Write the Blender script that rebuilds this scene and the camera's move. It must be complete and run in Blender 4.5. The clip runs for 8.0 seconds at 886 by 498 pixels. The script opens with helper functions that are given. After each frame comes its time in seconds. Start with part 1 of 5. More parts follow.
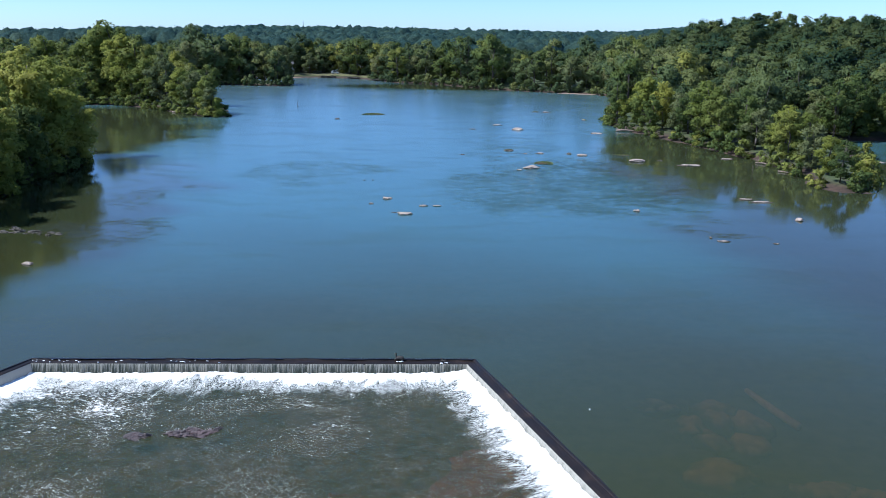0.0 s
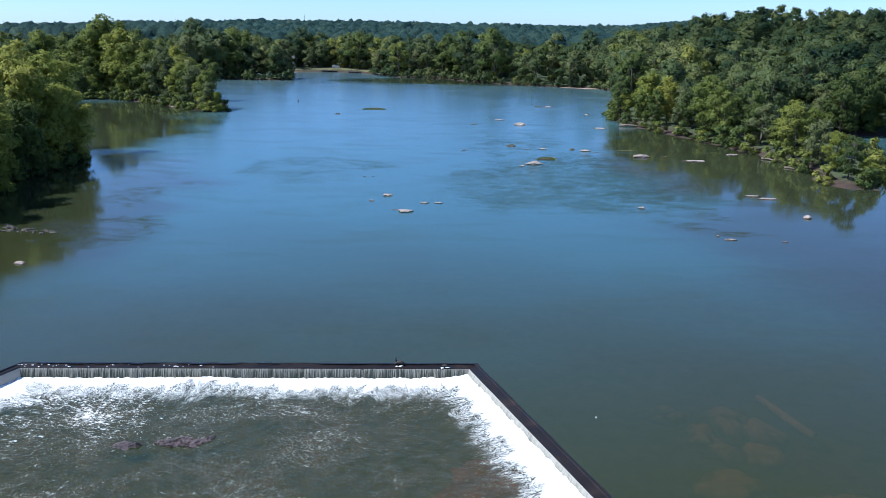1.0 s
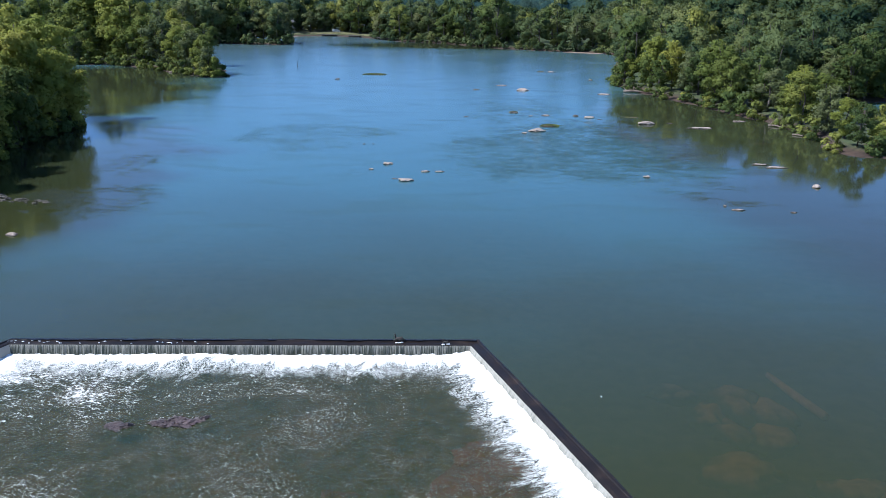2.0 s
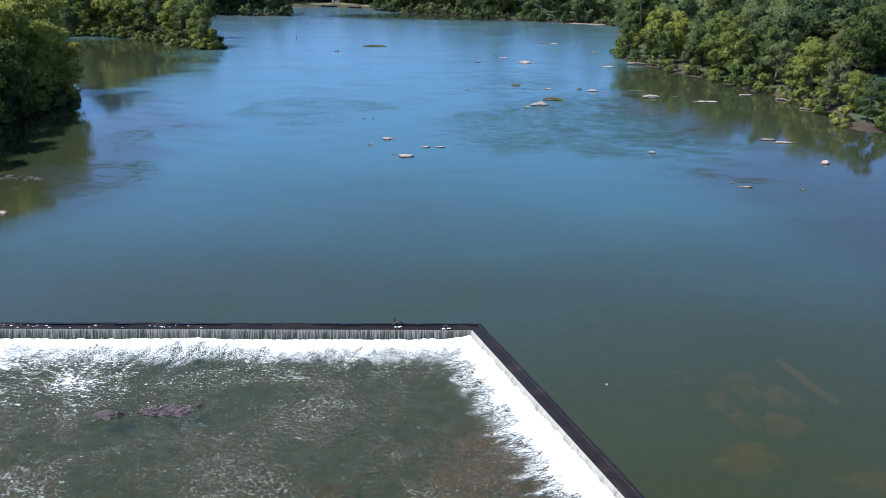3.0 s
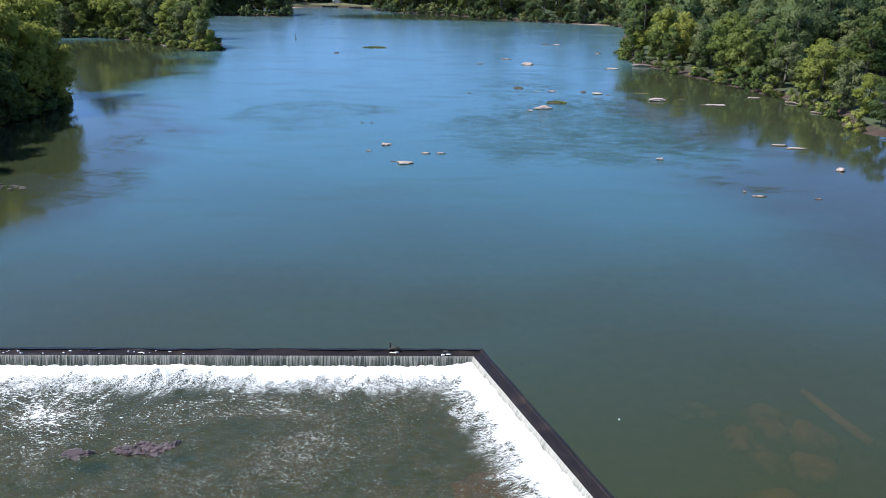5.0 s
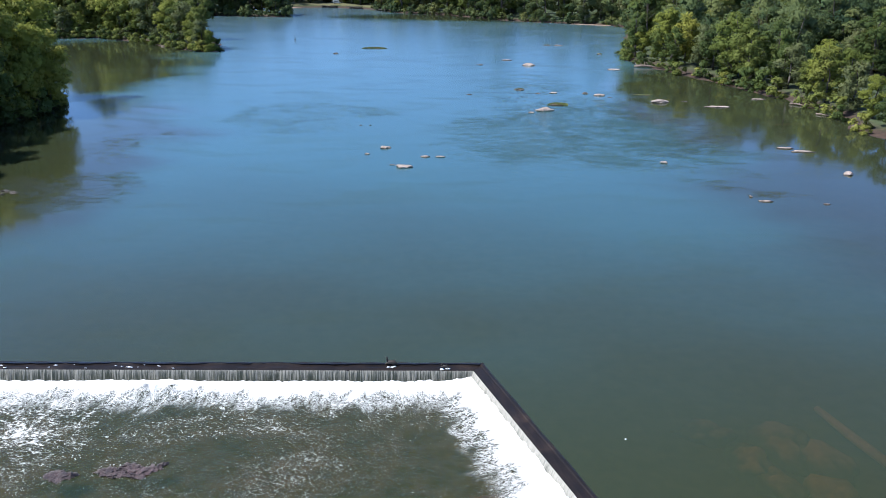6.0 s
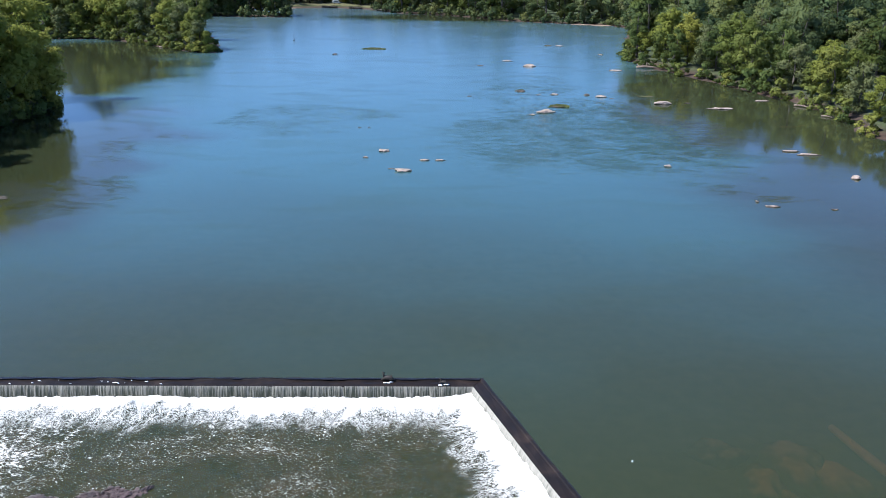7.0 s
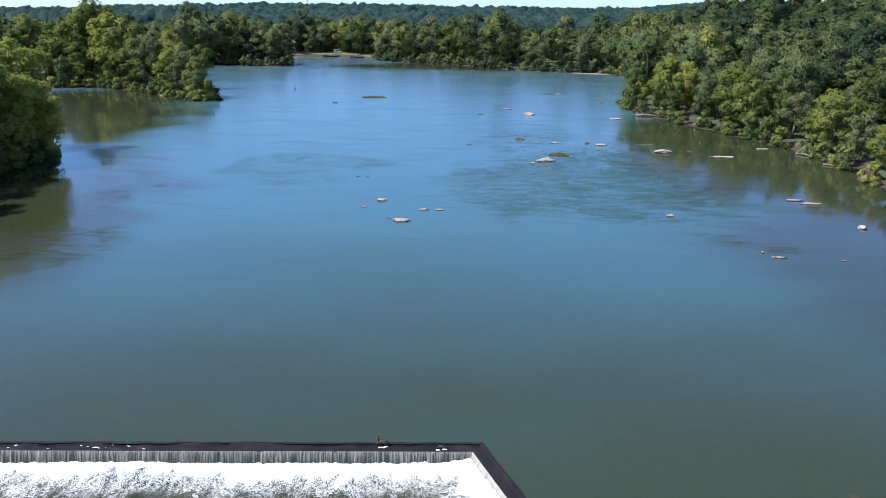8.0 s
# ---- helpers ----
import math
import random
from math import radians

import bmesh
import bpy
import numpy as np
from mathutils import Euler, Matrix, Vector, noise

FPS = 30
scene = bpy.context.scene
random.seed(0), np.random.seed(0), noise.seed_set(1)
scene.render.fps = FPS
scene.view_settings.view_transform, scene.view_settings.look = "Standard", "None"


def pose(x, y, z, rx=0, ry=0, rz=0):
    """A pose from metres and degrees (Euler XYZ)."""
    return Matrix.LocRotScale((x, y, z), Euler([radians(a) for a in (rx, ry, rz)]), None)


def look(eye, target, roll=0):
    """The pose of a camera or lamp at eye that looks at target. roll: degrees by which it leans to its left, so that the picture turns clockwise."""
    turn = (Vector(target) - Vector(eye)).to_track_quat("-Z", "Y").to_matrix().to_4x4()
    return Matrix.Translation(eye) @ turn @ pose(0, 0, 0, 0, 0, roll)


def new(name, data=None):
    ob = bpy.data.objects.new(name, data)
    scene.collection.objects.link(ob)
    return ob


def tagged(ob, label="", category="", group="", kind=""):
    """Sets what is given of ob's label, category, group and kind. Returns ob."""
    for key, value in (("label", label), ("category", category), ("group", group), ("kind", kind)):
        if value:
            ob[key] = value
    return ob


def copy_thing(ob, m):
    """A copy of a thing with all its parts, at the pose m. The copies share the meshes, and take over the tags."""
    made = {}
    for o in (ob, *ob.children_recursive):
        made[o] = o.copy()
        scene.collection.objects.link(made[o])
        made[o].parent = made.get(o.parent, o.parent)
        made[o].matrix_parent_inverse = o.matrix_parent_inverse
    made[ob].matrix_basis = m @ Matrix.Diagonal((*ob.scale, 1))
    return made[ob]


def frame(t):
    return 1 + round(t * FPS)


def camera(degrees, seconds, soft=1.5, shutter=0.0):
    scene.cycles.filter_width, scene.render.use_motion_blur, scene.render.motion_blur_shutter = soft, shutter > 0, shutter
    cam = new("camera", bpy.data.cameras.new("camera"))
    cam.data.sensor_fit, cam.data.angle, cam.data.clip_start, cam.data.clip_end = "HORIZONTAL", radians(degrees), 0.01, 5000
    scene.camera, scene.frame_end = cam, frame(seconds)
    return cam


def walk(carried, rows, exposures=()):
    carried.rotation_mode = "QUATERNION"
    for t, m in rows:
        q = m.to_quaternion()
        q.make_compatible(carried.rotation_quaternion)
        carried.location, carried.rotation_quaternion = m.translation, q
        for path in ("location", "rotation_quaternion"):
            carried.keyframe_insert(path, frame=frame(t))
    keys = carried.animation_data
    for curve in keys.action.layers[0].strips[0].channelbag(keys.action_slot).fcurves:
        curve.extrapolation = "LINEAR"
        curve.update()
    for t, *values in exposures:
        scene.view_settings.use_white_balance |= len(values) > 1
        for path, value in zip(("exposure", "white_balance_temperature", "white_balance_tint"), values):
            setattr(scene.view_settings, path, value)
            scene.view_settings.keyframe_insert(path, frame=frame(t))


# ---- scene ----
# ======== camera ========
KELVIN, TINT = 4970, 9
EXPOSURE, SKY_STRENGTH, SUN_STRENGTH = 0.33, 0.127, 5.5
cam = camera(58.0, 8.0, soft=0.6)
PATH = [
    (0, (0.129, -1.179, 26.709), (-1.649, 37.457, 16.507), 0.27),
    (0.5, (0.096, -0.071, 26.710), (-1.722, 38.529, 16.376), 0.26),
    (1, (0.066, 1.035, 26.710), (-1.789, 39.594, 16.234), 0.24),
    (1.5, (0.039, 2.139, 26.710), (-1.851, 40.653, 16.074), 0.23),
    (1.8, (0.024, 2.801, 26.710), (-1.885, 41.298, 16.018), 0.22),
    (1.9, (0.020, 3.021, 26.710), (-1.890, 41.377, 15.520), 0.22),
    (2, (0.015, 3.242, 26.710), (-1.887, 41.317, 14.602), 0.21),
    (2.1, (0.011, 3.462, 26.710), (-1.882, 41.229, 13.668), 0.21),
    (2.2, (0.007, 3.682, 26.710), (-1.887, 41.327, 13.320), 0.21),
    (2.3, (0.003, 3.903, 26.711), (-1.897, 41.544, 13.312), 0.20),
    (3.3, (-0.031, 6.107, 26.711), (-1.988, 43.745, 13.312), 0.17),
    (3.5, (-0.036, 6.548, 26.711), (-2.004, 44.185, 13.312), 0.17),
    (4, (-0.046, 7.651, 26.711), (-2.039, 45.287, 13.313), 0.15),
    (4.5, (-0.054, 8.756, 26.712), (-2.069, 46.391, 13.313), 0.14),
    (6, (-0.056, 12.086, 26.713), (-2.126, 49.719, 13.314), 0.09),
    (6.5, (-0.050, 13.204, 26.713), (-2.134, 50.835, 13.314), 0.08),
    (7, (-0.041, 14.326, 26.713), (-2.137, 51.957, 13.314), 0.06),
    (7.3, (-0.034, 15.001, 26.713), (-2.136, 52.632, 13.314), 0.06),
    (7.5, (-0.029, 15.453, 26.713), (-2.134, 53.083, 13.315), 0.05),
    (7.6, (-0.026, 15.679, 26.714), (-2.141, 53.442, 13.694), 0.05),
    (7.7, (-0.023, 15.905, 26.714), (-2.149, 53.837, 14.197), 0.04),
    (7.8, (-0.020, 16.132, 26.714), (-2.156, 54.228, 14.708), 0.04),
    (7.9, (-0.017, 16.359, 26.714), (-2.163, 54.610, 15.214), 0.04),
    (8, (-0.014, 16.586, 26.714), (-2.166, 54.916, 15.482), 0.04),
]
walk(cam, [(t, look(eye, target, roll)) for t, eye, target, roll in PATH], exposures=[(t, EXPOSURE + more, KELVIN + warm, TINT + pink) for t, more, warm, pink in ((0, 0, 0, 0), (1.8, 0, 0, 0), (2.3, 0.06, 160, 1), (7.5, 0.22, 300, 3), (8, 0.24, 300, 4))])

# ======== daylight ========
SUN_WAY = Vector((-0.68, -0.12, 0.86)).normalized()      # from the place towards the sun
world = bpy.data.worlds.new("sky")
scene.world = world
world.use_nodes = True
wn, wl = world.node_tree.nodes, world.node_tree.links
wn.clear()
sky = wn.new("ShaderNodeTexSky")
sky.sky_type = "NISHITA"
sky.sun_disc = False
sky.sun_elevation = math.asin(SUN_WAY.z)
sky.sun_rotation = math.atan2(SUN_WAY.x, SUN_WAY.y)
sky.altitude = 1500
sky.air_density, sky.dust_density, sky.ozone_density = 0.85, 1.4, 3.6
sky_back = wn.new("ShaderNodeBackground")
sky_back.inputs["Strength"].default_value = SKY_STRENGTH
sky_out = wn.new("ShaderNodeOutputWorld")
wl.new(sky.outputs[0], sky_back.inputs["Color"])
wl.new(sky_back.outputs[0], sky_out.inputs["Surface"])

sun = new("sun", bpy.data.lights.new("sun", "SUN"))
sun.data.energy = SUN_STRENGTH
sun.data.angle = radians(0.53)
sun.data.color = (1.0, 0.90, 0.74)
sun.matrix_world = look(SUN_WAY * 500, (0, 0, 0))


# ======== material kit ========
class Kit:
    """A node material under construction."""

    def __init__(self, name):
        self.mat = bpy.data.materials.new(name)
        self.mat.use_nodes = True
        self.tree = self.mat.node_tree
        self.tree.nodes.clear()
        self.out = self.add("ShaderNodeOutputMaterial")

    def add(self, kind):
        return self.tree.nodes.new(kind)

    def link(self, a, b):
        self.tree.links.new(a, b)

    def put(self, socket, value):
        if isinstance(value, bpy.types.NodeSocket):
            self.link(value, socket)
        else:
            socket.default_value = value

    def place(self):
        return self.add("ShaderNodeNewGeometry").outputs["Position"]

    def local(self):
        return self.add("ShaderNodeTexCoord").outputs["Object"]

    def stretched(self, vector, scale, turn=0.0):
        m = self.add("ShaderNodeMapping")
        self.link(vector, m.inputs["Vector"])
        m.inputs["Scale"].default_value = scale
        m.inputs["Rotation"].default_value = (0, 0, turn)
        return m.outputs[0]

    def noise(self, vector, scale, detail=4.0, rough=0.55, warp=0.0):
        n = self.add("ShaderNodeTexNoise")
        self.link(vector, n.inputs["Vector"])
        n.inputs["Scale"].default_value = scale
        n.inputs["Detail"].default_value = detail
        n.inputs["Roughness"].default_value = rough
        n.inputs["Distortion"].default_value = warp
        return n.outputs["Fac"]

    def ramp(self, fac, stops):
        r = self.add("ShaderNodeValToRGB")
        els = r.color_ramp.elements
        while len(els) < len(stops):
            els.new(0.5)
        for el, (at, col) in zip(els, stops):
            el.position = at
            el.color = (*col, 1) if len(col) == 3 else col
        self.link(fac, r.inputs[0])
        return r.outputs[0]

    def span(self, fac, a, b, lo=0.0, hi=1.0, smooth=True):
        m = self.add("ShaderNodeMapRange")
        m.interpolation_type = "SMOOTHSTEP" if smooth else "LINEAR"
        m.clamp = True
        self.put(m.inputs["Value"], fac)
        m.inputs["From Min"].default_value, m.inputs["From Max"].default_value = a, b
        m.inputs["To Min"].default_value, m.inputs["To Max"].default_value = lo, hi
        return m.outputs["Result"]

    def math(self, op, a, b=0.0):
        m = self.add("ShaderNodeMath")
        m.operation = op
        self.put(m.inputs[0], a)
        self.put(m.inputs[1], b)
        return m.outputs[0]

    def mixed(self, fac, a, b, blend="MIX"):
        m = self.add("ShaderNodeMix")
        m.data_type = "RGBA"
        m.blend_type = blend
        self.put(m.inputs[0], fac)
        self.put(m.inputs[6], a)
        self.put(m.inputs[7], b)
        return m.outputs[2]

    def bump(self, height, strength, distance, normal=None):
        b = self.add("ShaderNodeBump")
        self.put(b.inputs["Height"], height)
        self.put(b.inputs["Strength"], strength)
        b.inputs["Distance"].default_value = distance
        if normal is not None:
            self.link(normal, b.inputs["Normal"])
        return b.outputs[0]

    def shader(self, kind, **inputs):
        n = self.add(kind)
        for key, value in inputs.items():
            self.put(n.inputs[key.replace("_", " ")], value)
        return n.outputs[0]

    def blend(self, fac, a, b):
        m = self.add("ShaderNodeMixShader")
        self.put(m.inputs[0], fac)
        self.link(a, m.inputs[1])
        self.link(b, m.inputs[2])
        return m.outputs[0]

    def surface(self, shader):
        self.link(shader, self.out.inputs["Surface"])
        return self.mat

    def attribute(self, name):
        a = self.add("ShaderNodeAttribute")
        a.attribute_name = name
        return a.outputs["Fac"]


def rgb(r, g, b):
    return (r, g, b, 1.0)


def plain_surface(name, dark, light, scale, rough=0.8, bump=0.3, grain=8.0, metal=0.0, fine=0.02):
    """Two-scale mottled surface: broad stains and a fine grain with relief."""
    k = Kit(name)
    p = k.local()
    broad = k.noise(p, scale, 5, 0.6, 0.4)
    tight = k.noise(p, scale * grain, 6, 0.65)
    both = k.math("ADD", k.math("MULTIPLY", broad, 0.65), k.math("MULTIPLY", tight, 0.35))
    shift = k.math("ADD", both, k.span(k.add("ShaderNodeObjectInfo").outputs["Random"], 0, 1, -0.06, 0.06, False))
    colour = k.ramp(shift, [(0.3, dark), (0.7, light)])
    n = k.bump(tight, bump, fine)
    return k.surface(k.shader("ShaderNodeBsdfPrincipled", Base_Color=colour, Roughness=rough, Metallic=metal, Normal=n))


# ======== materials ========
def leaf_material(name, shades, rough=0.6, glow=0.22, own=None, sheen=0.08, relief=0.0):
    """Foliage: a shade for each tree, each spray and each stretch of crown; some light passes through the leaves."""
    k = Kit(name)
    geo = k.add("ShaderNodeNewGeometry")
    each = k.attribute(own) if own else k.add("ShaderNodeObjectInfo").outputs["Random"]
    spray = geo.outputs["Random Per Island"]
    patch = k.noise(geo.outputs["Position"], 0.22, 3)
    mixv = k.math("ADD", k.math("MULTIPLY", each, 0.72), k.math("MULTIPLY", spray, 0.14))
    mixv = k.math("ADD", mixv, k.span(patch, 0.3, 0.7, 0.0, 0.14))
    colour = k.ramp(mixv, [(i / (len(shades) - 1), c) for i, c in enumerate(shades)])
    body = k.shader("ShaderNodeBsdfPrincipled", Base_Color=colour, Roughness=rough, Specular_IOR_Level=sheen)
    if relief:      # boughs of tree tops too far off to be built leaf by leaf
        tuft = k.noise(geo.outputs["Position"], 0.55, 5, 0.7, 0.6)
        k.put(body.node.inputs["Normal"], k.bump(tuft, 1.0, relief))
        # shade in the hollows between tufts is put into the colour
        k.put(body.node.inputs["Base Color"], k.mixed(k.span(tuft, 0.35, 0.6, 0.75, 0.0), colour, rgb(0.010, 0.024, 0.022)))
    thin = k.shader("ShaderNodeBsdfTranslucent", Color=k.mixed(0.5, colour, rgb(0.32, 0.36, 0.07)))
    return k.surface(k.blend(glow, body, thin))


LEAF = leaf_material("leaves_riverside", [(0.038, 0.058, 0.022), (0.079, 0.106, 0.028), (0.152, 0.171, 0.038), (0.279, 0.262, 0.050)])
LEAF_BRIGHT = leaf_material("leaves_yellow_green", [(0.096, 0.120, 0.030), (0.160, 0.186, 0.036), (0.230, 0.240, 0.042), (0.326, 0.298, 0.054)], glow=0.34)
# sunlight on the near left trees is put into this paler leaf colour
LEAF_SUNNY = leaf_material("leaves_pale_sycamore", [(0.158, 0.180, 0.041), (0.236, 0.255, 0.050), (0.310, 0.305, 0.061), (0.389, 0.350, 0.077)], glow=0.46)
LEAF_GREY = leaf_material("leaves_silver_maple", [(0.068, 0.086, 0.036), (0.104, 0.121, 0.050), (0.144, 0.155, 0.063), (0.190, 0.186, 0.077)])
# distance haze is put into the cooler hill and bluer ridge colours
LEAF_FAR = leaf_material("leaves_hill_woods", [(0.017, 0.033, 0.019), (0.031, 0.054, 0.025), (0.058, 0.080, 0.032), (0.132, 0.141, 0.043)], own="own", sheen=0.08)
LEAF_HAZED = leaf_material("leaves_distant_ridge", [(0.026, 0.056, 0.058), (0.038, 0.074, 0.068), (0.056, 0.095, 0.074), (0.085, 0.120, 0.078)], own="own", sheen=0.04, glow=0.15, relief=1.6)
# darker copy of the riverside leaves, with the far bank's shade coloured in
LEAF_SHADED = leaf_material("leaves_far_bank", [(0.030, 0.051, 0.027), (0.062, 0.090, 0.036), (0.115, 0.138, 0.048), (0.225, 0.218, 0.064)], sheen=0.1)
BARK = plain_surface("bark", (0.035, 0.028, 0.022), (0.12, 0.10, 0.08), 0.9, 0.9, 0.6, 7, fine=0.04)
SUNKEN_WOOD = plain_surface("sunken_wood", (0.30, 0.14, 0.09), (0.62, 0.34, 0.23), 1.2, 0.9, 0.4, 6)
BLACK_WOOD = plain_surface("sodden_wood", (0.008, 0.007, 0.006), (0.05, 0.04, 0.03), 1.6, 0.7, 0.4, 6)
DRIFTWOOD = plain_surface("driftwood", (0.10, 0.07, 0.05), (0.30, 0.23, 0.17), 1.6, 0.85, 0.4, 6)
ROCK_DARK = plain_surface("wet_dark_rock", (0.020, 0.018, 0.013), (0.14, 0.110, 0.080), 0.9, 0.75, 0.6, 6, fine=0.05)
ROCK_WET = plain_surface("wet_purple_rock", (0.010, 0.008, 0.008), (0.17, 0.11, 0.10), 4.0, 0.4, 0.9, 6, fine=0.08)
MUD = plain_surface("bank_mud", (0.06, 0.042, 0.028), (0.22, 0.15, 0.09), 0.12, 0.95, 0.4, 9)
SAND = plain_surface("river_sand", (0.24, 0.16, 0.11), (0.44, 0.31, 0.22), 0.5, 0.95, 0.3, 8)
TIMBER = plain_surface("weathered_timber", (0.05, 0.042, 0.036), (0.15, 0.12, 0.10), 0.8, 0.85, 0.4, 8)
WHITE_PAINT = plain_surface("white_paint", (0.66, 0.66, 0.64), (0.82, 0.82, 0.80), 0.5, 0.5, 0.1, 6)
ROOF_GREY = plain_surface("roof_shingle", (0.06, 0.06, 0.065), (0.14, 0.13, 0.13), 0.8, 0.9, 0.3, 8)
DARK_METAL = plain_surface("dark_painted_metal", (0.03, 0.035, 0.035), (0.08, 0.085, 0.085), 1.5, 0.5, 0.1, 6)
GRASS = plain_surface("grass_blades", (0.075, 0.10, 0.020), (0.21, 0.22, 0.055), 0.6, 0.7, 0.2, 6)
FOAM_SOLID = plain_surface("churned_foam", (0.78, 0.79, 0.80), (0.90, 0.90, 0.90), 1.2, 0.9, 0.5, 6, fine=0.06)


def faded_rock(name, dark, light, foot_tone, low, high):
    """Rock that fades to another colour towards its foot; under water this paints the murk's blur."""
    k = Kit(name)
    sep = k.add("ShaderNodeSeparateXYZ")
    k.link(k.local(), sep.inputs[0])
    broad, tight = k.noise(k.local(), 0.8, 5, 0.6, 0.4), k.noise(k.local(), 4.0, 5, 0.65)
    stone = k.ramp(broad, [(0.3, dark), (0.7, light)])
    unfaded = k.span(k.math("ADD", sep.outputs["Z"], k.span(tight, 0.3, 0.7, -0.05, 0.05)), low, high)
    return k.surface(k.shader("ShaderNodeBsdfPrincipled", Base_Color=k.mixed(unfaded, foot_tone, stone), Roughness=0.9, Normal=k.bump(tight, 0.4, 0.04)))


ROCK = faded_rock("pale_river_rock", (0.20, 0.145, 0.11), (0.54, 0.43, 0.35), rgb(0.045, 0.034, 0.025), 0.02, 0.20)      # darker towards the foot
# drowned rocks: the haze of murky water is put into the flank colour
ROCK_LEDGE = faded_rock("red_brown_ledge", (0.045, 0.013, 0.010), (0.125, 0.035, 0.028), rgb(0.030, 0.018, 0.012), -0.20, 0.26)
ROCK_BED = faded_rock("drowned_rock", (0.20, 0.085, 0.035), (0.62, 0.30, 0.14), rgb(0.036, 0.028, 0.015), 0.35, 1.10)


def ground_material():
    k = Kit("forest_floor")
    p = k.place()
    broad = k.noise(p, 0.02, 4)
    fine = k.noise(p, 0.9, 6, 0.65)
    soil = k.ramp(fine, [(0.3, (0.025, 0.016, 0.010)), (0.7, (0.085, 0.050, 0.030))])
    litter = k.ramp(fine, [(0.3, (0.03, 0.045, 0.014)), (0.7, (0.08, 0.10, 0.03))])
    sep = k.add("ShaderNodeSeparateXYZ")
    k.link(p, sep.inputs[0])
    high = k.span(k.math("ADD", sep.outputs["Z"], k.math("MULTIPLY", broad, 1.0)), 0.9, 1.9)
    colour = k.mixed(high, soil, litter)
    n = k.bump(fine, 0.5, 0.15)
    return k.surface(k.shader("ShaderNodeBsdfPrincipled", Base_Color=colour, Roughness=0.95, Normal=n))


def lawn_material():
    k = Kit("mown_lawn")
    p = k.place()
    broad, fine = k.noise(p, 0.08, 4), k.noise(p, 2.5, 6, 0.7)
    colour = k.mixed(broad, k.ramp(fine, [(0.3, (0.06, 0.075, 0.022)), (0.7, (0.13, 0.14, 0.045))]),
                     k.ramp(fine, [(0.3, (0.10, 0.085, 0.035)), (0.7, (0.20, 0.16, 0.08))]))
    return k.surface(k.shader("ShaderNodeBsdfPrincipled", Base_Color=colour, Roughness=0.95, Normal=k.bump(fine, 0.4, 0.05)))


def river_material():
    """Slow turbid water: gloss from the surface, a green-brown body with sky and tree reflections tinted in that lets
    shallow rocks show faintly, ripples in patches.
    """
    k = Kit("river_water")
    p = k.place()
    drift = k.add("ShaderNodeTexNoise")
    k.link(k.stretched(p, (0.035, 0.05, 0)), drift.inputs["Vector"])
    drift.inputs["Scale"].default_value, drift.inputs["Detail"].default_value, drift.inputs["Roughness"].default_value = 1.0, 4.0, 0.55
    wander = k.add("ShaderNodeVectorMath")
    wander.operation = "MULTIPLY_ADD"
    k.link(drift.outputs["Color"], wander.inputs[0])
    wander.inputs[1].default_value, wander.inputs[2].default_value = (34, 40, 0), (-17, -20, 0)
    moved = k.add("ShaderNodeVectorMath")
    k.link(p, moved.inputs[0])
    k.link(wander.outputs[0], moved.inputs[1])
    flat = k.stretched(moved.outputs[0], (1, 1, 0))

    def zones(places):
        total = None
        for cx, cy, rx, ry, amount in places:
            m = k.add("ShaderNodeMapping")
            k.link(flat, m.inputs["Vector"])
            m.inputs["Location"].default_value = (-cx / rx, -cy / ry, 0)
            m.inputs["Scale"].default_value = (1 / rx, 1 / ry, 0)
            length = k.add("ShaderNodeVectorMath")
            length.operation = "LENGTH"
            k.link(m.outputs[0], length.inputs[0])
            soft = k.span(length.outputs["Value"], 1.0, 0.35, 0.0, amount)
            total = soft if total is None else k.math("MAXIMUM", total, soft)
        return total

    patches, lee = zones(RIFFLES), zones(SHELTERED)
    blot = k.noise(k.stretched(p, (0.05, 0.035, 0), 0.5), 1.0, 4, 0.6, 1.5)
    torn = k.noise(k.stretched(p, (0.20, 0.42, 0), 0.55), 1.0, 7, 0.68, 1.6)
    field = k.math("ADD", k.math("MULTIPLY", patches, 0.20), k.math("ADD", k.math("MULTIPLY", blot, 0.40), k.math("MULTIPLY", torn, 0.72)))
    riffle = k.math("MULTIPLY", k.span(field, 0.56, 0.88), k.span(patches, 0.0, 0.55))
    bands = k.noise(k.stretched(p, (0.040, 0.09, 0), 0.08), 1.0, 3, 0.55, 1.2)
    breeze = k.span(bands, 0.46, 0.66)
    wide = k.noise(k.stretched(p, (0.055, 0.09, 0), 0.2), 1.0, 3)
    swell = k.noise(k.stretched(p, (0.40, 0.75, 0)), 1.0, 3, 0.5, 0.3)
    chop = k.noise(k.stretched(p, (1.5, 2.6, 0), 0.3), 1.0, 4, 0.6, 0.4)
    sep = k.add("ShaderNodeSeparateXYZ")
    k.link(p, sep.inputs[0])
    near = k.span(sep.outputs["Y"], 110, 250, 1.0, 0.025)
    open_water = k.span(lee, 0.2, 0.9, 1.0, 0.25)
    near = k.math("MULTIPLY", near, open_water)
    calm = k.bump(k.math("ADD", swell, k.math("MULTIPLY", wide, 1.2)), k.math("MULTIPLY", near, 0.035), 0.22)
    rough_part = k.bump(chop, k.math("ADD", k.math("MULTIPLY", near, 0.07), k.math("MULTIPLY", riffle, 1.2)), 0.11, calm)
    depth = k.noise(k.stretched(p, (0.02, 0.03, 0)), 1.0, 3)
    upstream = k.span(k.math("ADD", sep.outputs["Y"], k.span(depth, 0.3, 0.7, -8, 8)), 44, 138)
